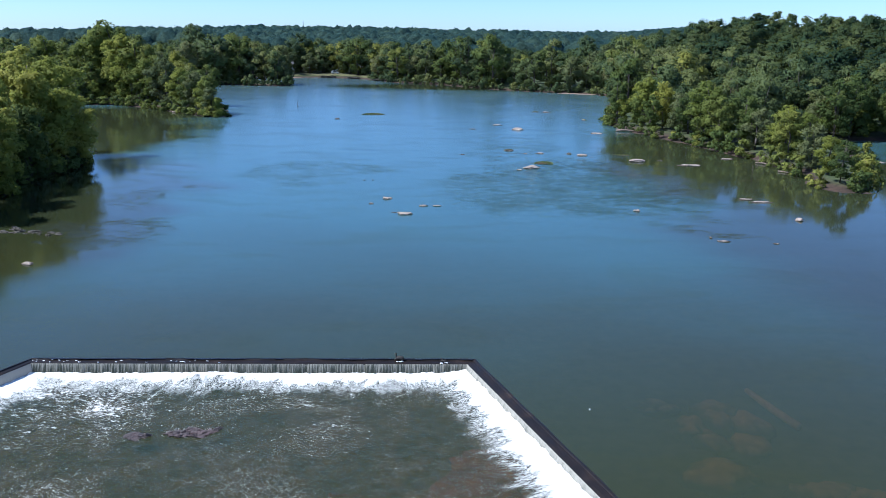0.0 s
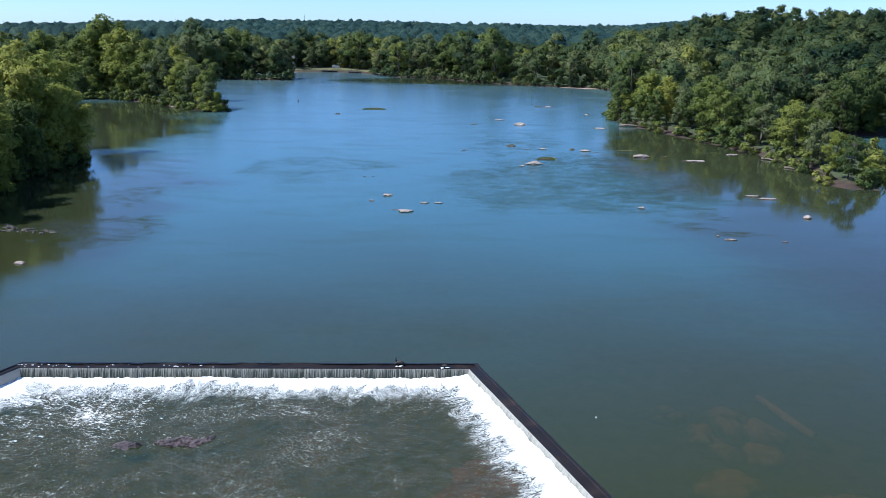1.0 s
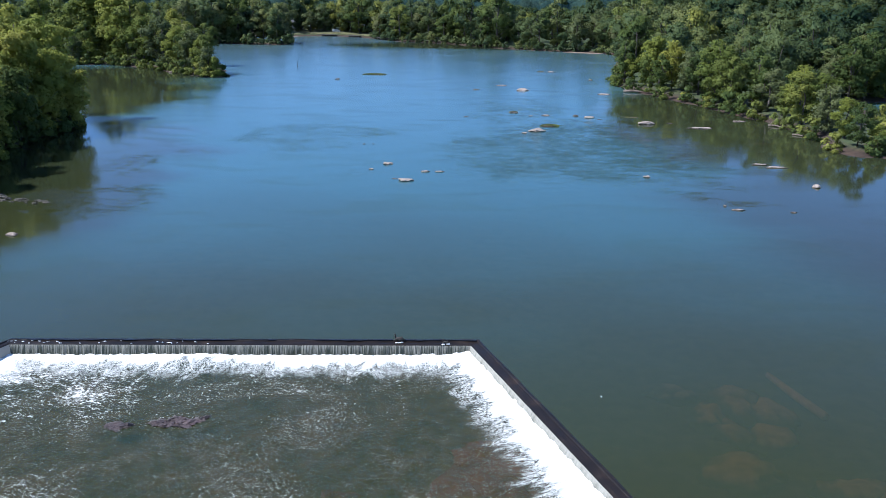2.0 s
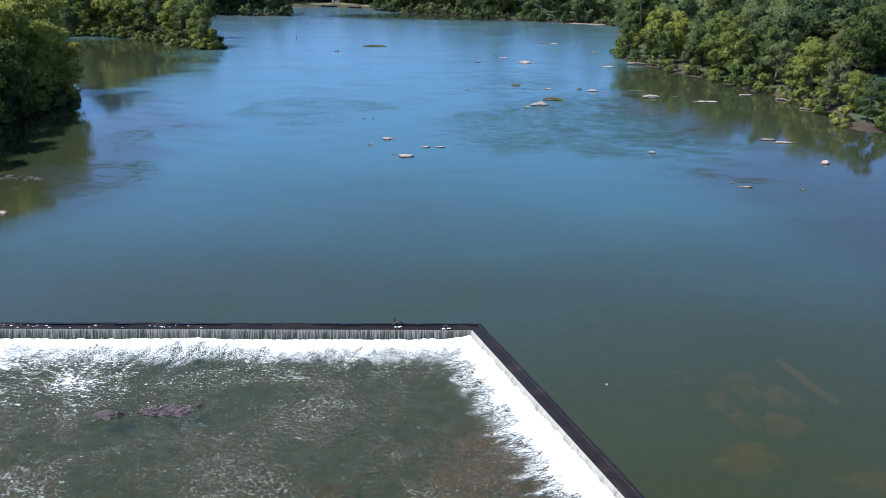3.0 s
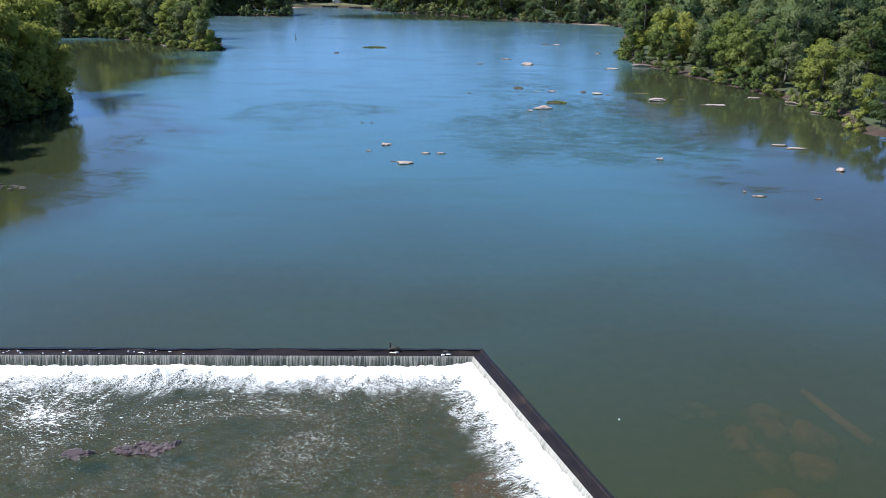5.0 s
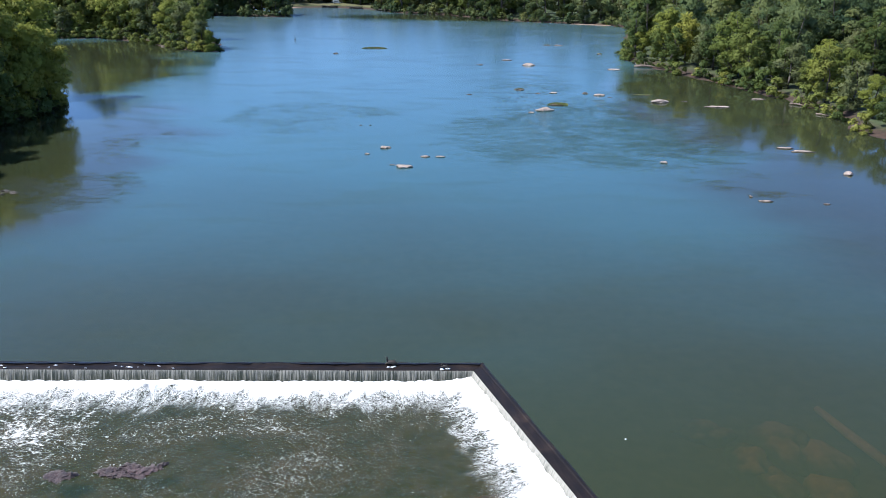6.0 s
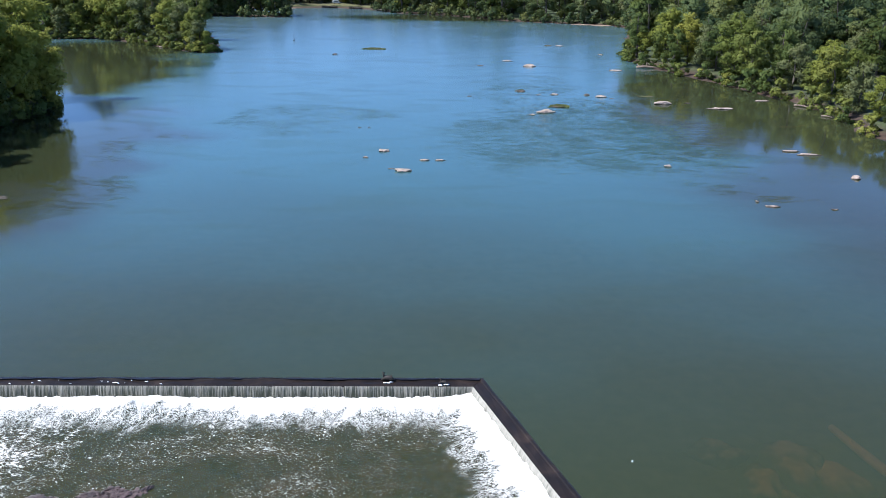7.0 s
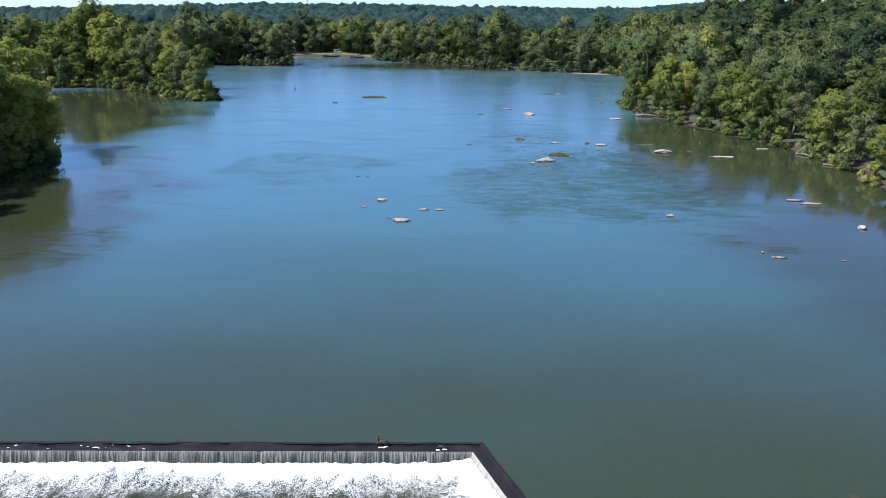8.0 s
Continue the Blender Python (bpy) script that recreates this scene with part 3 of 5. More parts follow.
far_off = [(X - edge[i][0]) * LEGS[n][3][0] + (Y - edge[i][1]) * LEGS[n][3][1] for n, i in ((0, 1), (1, 1), (2, 2))]
runs = [(X - edge[i][0]) * LEGS[n][2][0] + (Y - edge[i][1]) * LEGS[n][2][1] + 100 * n for n, i in ((0, 1), (1, 1), (2, 2))]
eff = np.stack([far_off[0] * 1.2, far_off[1] * 1.3, far_off[2] * 1.38])
pick = eff.argmin(0)
REACH = eff.min(0)
ALONG = np.take_along_axis(np.stack(runs), pick[None], 0)[0]
lumps = wavy(X, Y, 12, 1.6) * 0.5 + wavy(X, Y, 13, 0.7) * 0.5
Z = POOL_Z + 0.035 * wavy(X, Y, 14, 2.4) + 0.02 * wavy(X, Y, 15, 0.9) + np.exp(-REACH / 1.5) * (0.10 + 0.07 * lumps)
boil = 0.42 * np.exp(-(((X + 22.5) / 3.0) ** 2) - ((Y - 59.3) / 1.1) ** 2) * (0.8 + 0.5 * lumps)
Z += boil + 0.42 * np.exp(-far_off[2] / 1.6) * (0.85 + 0.2 * lumps)
quads = grid_quads(*X.shape)[:, ::-1]
tagged(new("pool_water", quad_mesh("pool_water", np.stack([X, Y, Z], -1).reshape(-1, 3), quads, POOL, True, {"reach": REACH.ravel(), "along": ALONG.ravel()})),
       "choppy green pool streaked with white foam below dam", "river", kind="structure")


# ======== trees ========
BALL_V = np.array([(x, y, z) for x in (-1, 1) for y in (-1, 1) for z in (-1, 1)], float) * 0.66
BALL_Q = np.array([(0, 1, 3, 2), (4, 6, 7, 5), (0, 4, 5, 1), (2, 3, 7, 6), (0, 2, 6, 4), (1, 5, 7, 3)])      # the dim inside of a clump


def clump_leaves(rng, centre, radius, count, size, squash=0.62):
    """Sprays of leaves over a clump, most of them near its skin, facing about outwards and up."""
    d = rng.normal(size=(count, 3))
    d /= np.linalg.norm(d, axis=1)[:, None]
    d[:, 2] = np.where(d[:, 2] < -0.45, -d[:, 2], d[:, 2])
    r = radius * (0.62 + 0.56 * rng.random(count) ** 0.9)
    at = centre + d * r[:, None] * [1, 1, squash]
    n = d + rng.normal(scale=0.6, size=(count, 3)) + [0, 0, 0.45]
    n /= np.linalg.norm(n, axis=1)[:, None]
    t = np.cross(n, rng.normal(size=(count, 3)))
    t /= np.linalg.norm(t, axis=1)[:, None]
    b = np.cross(n, t)
    s = size * (0.6 + 0.8 * rng.random(count))[:, None]
    v = np.stack([at - t * s - b * s * 0.55, at + t * s - b * s * 0.45, at + b * s * 0.95 - n * s * 0.3], 1)
    facing = d * 0.9 + n * 0.5 + [0, 0, 0.05]
    return v.reshape(-1, 3), np.repeat(facing / np.linalg.norm(facing, axis=1)[:, None], 3, 0)


def crown_arrays(seed, height, spread, clumps, leaves, size, low=0.18, shape="oval", core=0.52, rounded=0.2):
    """Points, core faces, leaf faces and clump centres of a crown: great boughs, each set with smaller tufts."""
    rng = np.random.default_rng(seed)
    boughs, spots = [], []
    count = max(5, clumps // 5)
    for n in range(count):
        f = (n + 0.5 + rng.uniform(-0.35, 0.35)) / count
        z = low + (0.83 - low) * f
        if shape == "oval":
            r = math.sqrt(max(0.10, 1 - ((z - 0.46) / 0.56) ** 2))
        elif shape == "broad":
            r = math.sqrt(max(0.12, 1 - ((z - 0.56) / 0.50) ** 2))
        else:
            r = max(0.2, 1.0 - 0.8 * z)
        a = n * 2.399 + rng.normal(scale=0.35)
        out = spread * r * rng.uniform(0.34, 0.66) * (0.35 if f > 0.88 else 1.0)
        boughs.append((np.array([out * math.cos(a), out * math.sin(a), z * height]), spread * rng.uniform(0.30, 0.46) * (0.62 + 0.42 * r), a))
    for n in range(clumps):
        c, rad, a = boughs[n % count]
        d = rng.normal(size=3) + [0.8 * math.cos(a), 0.8 * math.sin(a), 0.45]
        d /= np.linalg.norm(d)
        spots.append((c + d * rad * rng.uniform(0.75, 1.0) * [1, 1, 0.85], rad * rng.uniform(0.26, 0.50)))
    spots += [(c, rad) for c, rad, a in boughs]
    share = sum(rad ** 2 for _, rad in spots)
    verts, quads, tris, facing, total = [], [], [], [], 0
    for n, (c, rad) in enumerate(spots):
        spin = Matrix.Rotation(rng.uniform(0, 6.28), 3, "Z") @ Matrix.Rotation(rng.uniform(0, 6.28), 3, "X")
        fill = core if n < clumps else core * 1.15
        ball = (BALL_V * (fill * rad * rng.uniform(0.75, 1.15, (len(BALL_V), 1)))) @ np.array(spin) * [1, 1, 0.85] + c
        lv, ln = clump_leaves(rng, c, rad, max(4, int(leaves * rad ** 2 / share)), size, 0.85 if n >= clumps else 0.7)
        verts += [ball, lv]
        out = ball - c
        facing += [out / np.linalg.norm(out, axis=1)[:, None], ln]
        quads.append(BALL_Q + total)
        total += len(ball)
        tris.append(np.arange(len(lv)).reshape(-1, 3) + total)
        total += len(lv)
    normals = np.concatenate(facing)
    whole = np.concatenate(verts) - [0, 0, height * 0.45]
    whole /= np.linalg.norm(whole, axis=1)[:, None]
    normals = normals * 0.8 + whole * rounded
    return np.concatenate(verts), np.concatenate(quads), np.concatenate(tris), spots, normals / np.linalg.norm(normals, axis=1)[:, None]


def build_tree(name, label, seed, height, spread, clumps, leaves, size, material, low=0.18, shape="oval", trunk=0.35, core=0.55, rounded=0.2):
    """A tree at the origin: an Empty at its foot with the trunk and its limbs, and the crown."""
    rng = random.Random(seed)
    v, q, t3, centres, facing = crown_arrays(seed, height, spread, clumps, leaves, size, low, shape, core, rounded)
    tree = tagged(new(name), label, "tree")
    bm = bmesh.new()
    lean = [(rng.uniform(-0.4, 0.4) * i, rng.uniform(-0.4, 0.4) * i, height * 0.88 * i / 4) for i in range(5)]
    lean[0] = (0, 0, -0.6)
    limb(bm, lean, [trunk * 1.25, trunk, trunk * 0.72, trunk * 0.42, trunk * 0.12], 8)
    for c, rad in centres[:: max(1, len(centres) // 7)]:
        f = max(0.12, min(0.8, c[2] / height - 0.18))
        at = Vector(lean[0]).lerp(Vector(lean[4]), f)
        mid = at.lerp(Vector(c), 0.55) + Vector((0, 0, -0.05 * height * rng.random()))
        limb(bm, [at, mid, Vector(c)], [trunk * 0.36 * (1.1 - f), trunk * 0.22 * (1.1 - f), 0.03], 4)
    part("trunk", bm, BARK, tree, "", True)
    crown = new("crown", quad_mesh("crown", v, q, material, tris=t3, normals=facing))
    crown.parent = tree
    return tree


KINDS = {
    "sycamore": build_tree("sycamore_tree", "tall broad sycamore with yellow-green summer leaves", 11, 22, 7.6, 60, 3800, 0.29, LEAF, 0.08, "broad", 0.5),
    "bright": build_tree("sycamore_tree", "sunlit yellow-green sycamore leaning over the bank", 12, 18, 6.0, 56, 3700, 0.26, LEAF_BRIGHT, 0.06, "broad", 0.4),
    "oak": build_tree("oak_tree", "full dark green oak on the river bank", 13, 20, 6.4, 56, 3600, 0.27, LEAF, 0.05, "oval", 0.45),
    "maple": build_tree("maple_tree", "rounded grey-green silver maple by the water", 14, 17, 6.2, 52, 3400, 0.26, LEAF_GREY, 0.04, "oval", 0.4),
    "ash": build_tree("ash_tree", "slender green ash with open crown", 15, 19, 4.4, 56, 3400, 0.25, LEAF, 0.10, "oval", 0.32),
    "willow": build_tree("willow_tree", "low spreading willow with foliage down to water", 16, 10, 5.2, 56, 3600, 0.21, LEAF_BRIGHT, 0.02, "cone", 0.25),
}
NEAR_KINDS = [build_tree("sycamore_tree", "leafy yellow-green sycamore hanging over the water", 31, 19, 6.6, 70, 7000, 0.26, LEAF_SUNNY, 0.05, "broad", 0.4, 0.44),
              build_tree("oak_tree", "dense green oak at the water's edge", 32, 19, 6.4, 70, 7000, 0.26, LEAF_SUNNY, 0.04, "oval", 0.4, 0.44),
              build_tree("maple_tree", "grey-green maple with drooping boughs over water", 33, 14, 5.6, 62, 5600, 0.25, LEAF, 0.03, "oval", 0.32, 0.44)]
TIP_KINDS = [build_tree("sycamore_tree", "small sunlit sycamore on the low river point", 41, 19, 6.0, 64, 6200, 0.26, LEAF_BRIGHT, 0.04, "broad", 0.35, 0.44),
             build_tree("ash_tree", "open green ash at the end of the river point", 42, 19, 5.2, 60, 5200, 0.25, LEAF, 0.06, "oval", 0.3, 0.44),
             build_tree("maple_tree", "low grey-green maple leaning over the water", 43, 14, 5.2, 60, 5200, 0.24, LEAF_GREY, 0.03, "oval", 0.3, 0.44)]
BUSH = build_tree("bush", "dense green bush at the waterline", 17, 4.2, 2.8, 7, 320, 0.28, LEAF, 0.02, "oval", 0.08)
# the dark leaf colour carries the shade at the foot of the far trees
BUSH_FAR = build_tree("bush", "bush under the trees on the far bank, shade in its green", 18, 5.0, 3.4, 14, 420, 0.26, LEAF_SHADED, 0.02, "oval", 0.1)
FAR_KINDS = [build_tree("bank_tree", "full green tree on the far river bank", 21, 24, 8.2, 46, 2600, 0.36, LEAF_SHADED, 0.05, "oval", 0.4, 0.55, 0.7),
             build_tree("bank_tree", "broad tree on the far river bank, shade in its green", 22, 25, 9.6, 52, 3000, 0.37, LEAF_SHADED, 0.06, "broad", 0.45, 0.55, 0.7),
             build_tree("bank_tree", "grey-green rounded maple on the far river bank", 23, 18, 7.6, 42, 2400, 0.34, LEAF_GREY, 0.03, "oval", 0.4, 0.55, 0.7),
             build_tree("bank_tree", "sunlit yellow-green tree on the far river bank", 24, 24, 8.6, 46, 2600, 0.36, LEAF, 0.05, "broad", 0.4, 0.55, 0.7),
             build_tree("bank_tree", "narrow tree on the far river bank, shade in its green", 25, 22, 5.8, 40, 2000, 0.33, LEAF_SHADED, 0.04, "oval", 0.3, 0.55, 0.7)]
used = set()


def plant(tree, x, y, scale, turn, group, stretch=1.0):
    z = float(ground_height(np.array([x]), np.array([y]))[0])
    m = pose(x, y, max(z, -0.3) - 0.1, 0, 0, turn) @ Matrix.Diagonal((scale, scale, scale * stretch, 1))
    if tree.name in used:
        made = copy_thing(tree, m)
        made.matrix_basis = m
    else:
        used.add(tree.name)
        tree.matrix_basis = m
        made = tree
    tagged(made, group=group)
    return made


rng = random.Random(5)
TALL = {"sycamore": 22, "bright": 18, "oak": 20, "maple": 17, "ash": 19, "willow": 10}


def grow(kind, x, y, height, group, stretch=None):
    s = height / TALL[kind]
    if y < 190 and x < -80 or y < 178 and 60 < x < 80:
        near = (NEAR_KINDS if x < 0 else TIP_KINDS)[{"bright": 0, "willow": 0, "sycamore": 0, "oak": 1, "ash": 1, "maple": 2}[kind]]
        plant(near, x, y, height / (14 if kind == "maple" else 19), rng.uniform(0, 360), group, stretch or rng.uniform(0.92, 1.1))
        return
    plant(KINDS[kind], x, y, s, rng.uniform(0, 360), group, stretch or rng.uniform(0.92, 1.1))


# trees that stand out by themselves: kind, x, y, height
for kind, x, y, h in [("bright", -156, 337, 33), ("bright", -160, 341, 29), ("bright", -92, 158, 21), ("sycamore", -95, 172, 23), ("oak", -99, 150, 20), ("bright", -97, 135, 18), ("oak", -91, 168, 17),
                      ("maple", -93, 145, 13), ("oak", -83.5, 131, 18), ("bright", -82.5, 122, 18), ("sycamore", -81.5, 112, 19), ("oak", -80, 102, 17), ("maple", -78.5, 92, 15), ("willow", -87, 160, 9), ("oak", -86.5, 167, 17), ("bright", -87.5, 156, 18), ("maple", -86.5, 148, 14), ("sycamore", -88, 138, 18),
                      ("sycamore", -138, 322, 25), ("oak", -150, 330, 20), ("maple", -121, 306, 20), ("bright", -112, 297, 17), ("oak", -106, 291, 16), ("bright", -98, 284, 13),
                      ("maple", -103, 290, 14), ("sycamore", -128, 318, 21), ("ash", -118, 318, 16), ("bright", -167, 338, 27), ("oak", -184, 326, 23), ("sycamore", -197, 334, 25), ("bright", -191, 350, 25), ("oak", -206, 346, 24), ("sycamore", -178, 344, 24), ("ash", -212, 360, 25), ("bright", -100, 161, 22), ("bright", -104, 176, 24), ("bright", -93, 140, 20), ("willow", -94.5, 277.5, 8),
                      ("ash", 44, 260, 14), ("bright", 50, 248, 15), ("bright", 54, 240, 14), ("maple", 57, 232, 11), ("oak", 58, 226, 13), ("maple", 62, 215, 13), ("oak", 66, 205, 14),
                      ("maple", 66, 194, 11), ("bright", 70, 186, 13), ("bright", 71, 176, 12), ("maple", 69, 168, 9), ("willow", 68.5, 158, 9), ("ash", 67.5, 150, 9), ("willow", 70, 148, 6),
                      ("oak", 103, 230, 15), ("ash", 108, 231, 17), ("oak", 113, 226, 14), ("maple", 118, 216, 12), ("oak", 98, 229, 13), ("sycamore", 123, 206, 16), ("maple", 93, 226, 11), ("oak", -160, 328, 17), ("bright", -149, 331, 27), ("bright", -141, 321, 23), ("sycamore", -146, 338, 27), ("bright", -131, 313, 19), ("maple", -168, 340, 18), ("oak", -178, 356, 20), ("maple", -188, 372, 20), ("oak", -172, 325, 16), ("willow", -158, 324, 9), ("maple", -164, 322, 12),
                      ("maple", -93.5, 276.5, 11), ("willow", -91, 275, 7), ("oak", -97, 281, 13), ("willow", 106, 229, 8), ("willow", 110, 236, 9), ("willow", 101, 227, 7), ("oak", 112, 246, 14), ("maple", 106, 240, 12), ("willow", 116, 229, 8)]:
    grow(kind, x, y, h, "trees along the river banks")


def strew(count, x0, x1, y0, y1, lo, hi, gap, pick, sow, seed):
    """Random places on land, between lo and hi metres from the water, that far apart."""
    r = random.Random(seed)
    got = []
    tries = np.random.default_rng(seed).random((count * 60, 2)) * [x1 - x0, y1 - y0] + [x0, y0]
    reach = shore_reach(tries[:, 0], tries[:, 1])
    for (x, y), s in zip(tries.tolist(), reach.tolist()):
        if len(got) >= count:
            break
        if not lo < s < hi or any((x - a) ** 2 + (y - b) ** 2 < gap * gap for a, b in got):
            continue
        if not pick(x, y, s):
            continue
        got.append((x, y))
        sow(r, x, y, s)


def bank_tree(low, high, kinds, cap=40.0, dark=False):
    def sow(r, x, y, s):
        h = (r.uniform(low, high) + min(s, 60) * 0.10) * r.choice((0.72, 0.9, 1.0, 1.1, 1.3))
        h = min(h, cap * r.uniform(0.85, 1.0))
        if s < 10:
            grow(r.choice(kinds), x, y, h, "trees along the river banks")
        else:
            plant(r.choice([FAR_KINDS[0], FAR_KINDS[1], FAR_KINDS[4]] if dark else FAR_KINDS), x, y, h / 23, r.uniform(0, 360), "trees along the river banks", r.uniform(0.9, 1.12))
    return sow


anywhere = lambda x, y, s: True
strew(24, -190, -84, 100, 190, 2.5, 60, 6.5, anywhere, bank_tree(12, 16, ["sycamore", "oak", "bright", "maple", "ash"], 19), 41)
strew(22, -110, -70, 20, 125, 11, 34, 6, anywhere, bank_tree(13, 19, ["oak", "bright", "maple"]), 42)
strew(46, -230, -104, 273, 440, 2.0, 60, 7, anywhere, bank_tree(13, 19, ["sycamore", "oak", "maple", "ash", "bright"], 22), 43)
strew(60, 42, 130, 150, 330, 2.0, 60, 6.2, lambda x, y, s: x < 62 + (y - 146) * 0.27, bank_tree(9.5, 13, ["bright", "oak", "oak", "maple", "ash", "sycamore"], dark=True), 44)
strew(60, 96, 200, 150, 330, 1.5, 60, 6.5, lambda x, y, s: x > 96, bank_tree(13, 17, ["sycamore", "oak", "ash"], 20, dark=True), 45)

for i in range(11):
    plant(FAR_KINDS[(3, 0, 3, 2)[i % 4]], rng.uniform(-84, -79), 38 + 8 * i, rng.uniform(0.66, 0.86), rng.uniform(0, 360), "trees along the river banks")


def far_tree(r, x, y, s):
    tree = r.choice(FAR_KINDS)
    plant(tree, x, y, r.choice((0.75, 0.9, 1.0, 1.1, 1.3)) * r.uniform(0.95, 1.05), r.uniform(0, 360), "trees on the far bank", r.uniform(0.85, 1.08))


for n, (x, y, s) in enumerate([(-113, 464, 0.60), (-119, 466, 0.74), (-126, 468, 0.80), (-133, 470, 0.82), (-140, 473, 0.78), (-147, 475, 0.80), (-122, 477, 0.82), (-131, 481, 0.86), (-115, 471, 0.70)]):
    plant(FAR_KINDS[(2, 1, 0, 1)[n % 4]], x, y, s, 40 * n, "trees on the far bank")
for n, (x, y, s) in enumerate([(-101, 577, 1.02), (-92, 571, 1.08), (-83, 566, 1.0), (-76, 557, 1.08), (-69, 548, 1.02), (-62, 539, 1.0), (-110, 584, 0.9)]):
    plant(FAR_KINDS[(3, 1, 3, 0)[n % 4]], x, y, s, 53 * n, "trees on the far bank")
strew(22, -190, -100, 455, 545, 2.5, 50, 8.5, lambda x, y, s: y < 530 and x < -108, far_tree, 51)
strew(50, -70, 75, 400, 560, 2.5, 26, 8.5, lambda x, y, s: True, far_tree, 52)
strew(22, 45, 90, 280, 420, 3, 30, 8.5, lambda x, y, s: True, far_tree, 53)
strew(16, -150, -60, 556, 610, 10, 60, 8, lambda x, y, s: True, far_tree, 54)

for i in range(11):
    plant(FAR_KINDS[(0, 1, 4, 2, 1)[i % 5]], -150 + 9 * i + rng.uniform(-2, 2), 577 + rng.uniform(-3, 6) - max(0, i - 6) * 5, rng.uniform(0.7, 0.95), rng.uniform(0, 360), "trees on the far bank")


def bush(r, x, y, kind):
    plant(kind, x, y, r.uniform(0.5, 1.25), r.uniform(0, 360), "bushes at the waterline", r.uniform(0.8, 1.2))


def fringe(first, last, gap, seed, kind=BUSH):
    """Bushes along the waterline between two corners of the shore."""
    r = random.Random(seed)
    for (ax, ay), (bx, by) in zip(SHORE[first:last], SHORE[first + 1:last + 1]):
        length = math.hypot(bx - ax, by - ay)
        nx, ny = -(by - ay) / length, (bx - ax) / length
        for i in range(max(1, int(length / gap))):
            f, off = (i + r.random()) / max(1, int(length / gap)), r.uniform(-0.8, 1.6)
            bush(r, ax + (bx - ax) * f + nx * off, ay + (by - ay) * f + ny * off, kind)


fringe(4, 9, 2.4, 61)
fringe(11, 17, 2.4, 62)
fringe(21, 25, 3.4, 63, BUSH_FAR)
fringe(31, 37, 3.4, 64, BUSH_FAR)
fringe(39, 50, 4.2, 65)


# ======== woods on the slopes behind ========
def woods(name, label, places, seed, clumps, leaves, size, girth=1.0, material=LEAF_FAR, core=0.58):
    bases = [crown_arrays(seed + n, 1.0, 0.40, clumps, leaves, size, 0.12, ("oval", "broad")[n % 2], core, 1.8) for n in range(6)]
    r = np.random.default_rng(seed)
    vs, qs, ts, own, faced, total = [], [], [], [], [], 0
    tops = ground_height(np.array([p[0] for p in places]), np.array([p[1] for p in places]))
    for (x, y, h), z in zip(places, tops):
        v, q, t, _, nv = bases[r.integers(6)]
        a = r.uniform(0, 2 * math.pi)
        c, s = math.cos(a), math.sin(a)
        w = h * girth * r.uniform(0.75, 1.15)
        vs.append(np.c_[(v[:, 0] * c - v[:, 1] * s) * w + x, (v[:, 0] * s + v[:, 1] * c) * w + y, v[:, 2] * h + z - 0.5])
        faced.append(np.c_[nv[:, 0] * c - nv[:, 1] * s, nv[:, 0] * s + nv[:, 1] * c, nv[:, 2]])
        qs.append(q + total)
        ts.append(t + total)
        own.append(np.full(len(v), r.random()))
        total += len(v)
    me = quad_mesh(name, np.concatenate(vs), np.concatenate(qs), material, False, {"own": np.concatenate(own)}, np.concatenate(ts), np.concatenate(faced))
    tagged(new(name, me), label, "woods", kind="stuff")


def scatter(x0, x1, y0, y1, gap, lo, seed, keep, grow_by=0.0):
    """Jittered places on a grid that widens with distance."""
    r = random.Random(seed)
    out = []
    y = y0
    while y < y1:
        g = gap * (1 + grow_by * (y - y0))
        x = x0
        while x < x1:
            px, py = x + r.uniform(-0.4, 0.4) * g, y + r.uniform(-0.4, 0.4) * g
            x += g
            if abs(px + py * 0.046) < 0.60 * (py + 30) + 25 and keep(px, py):
                out.append((px, py, g))
        y += g * 0.9
    s = shore_reach(np.array([p[0] for p in out]), np.array([p[1] for p in out]))
    return [(x, y, g) for (x, y, g), d in zip(out, s) if d > lo]


r = random.Random(71)
near_right = [(x, y, r.uniform(14, 25)) for x, y, g in scatter(90, 560, 230, 760, 14.5, 26, 72, lambda x, y: x > 92 - (y - 230) * 0.06, 0.0012)]
near_left = [(x, y, r.uniform(11, 17)) for x, y, g in scatter(-560, -100, 180, 640, 17.0, 34, 73, lambda x, y: True, 0.0008)]
middle = [(x, y, r.uniform(13, 19)) for x, y, g in scatter(-520, 260, 440, 760, 16.0, 26, 74, lambda x, y: True, 0.0012) if not (-150 < x < -60 and y < 600) and not x > 92 - (y - 230) * 0.06]
woods("hillside_woods", "dense green woods on the slope above the river", near_right, 81, 30, 1200, 0.020, 1.12)
woods("river_woods", "dense green woods behind the river bank", near_left, 82, 20, 520, 0.027, 1.2)
woods("valley_woods", "green woods behind the far bank", middle, 83, 20, 460, 0.027, 1.2)


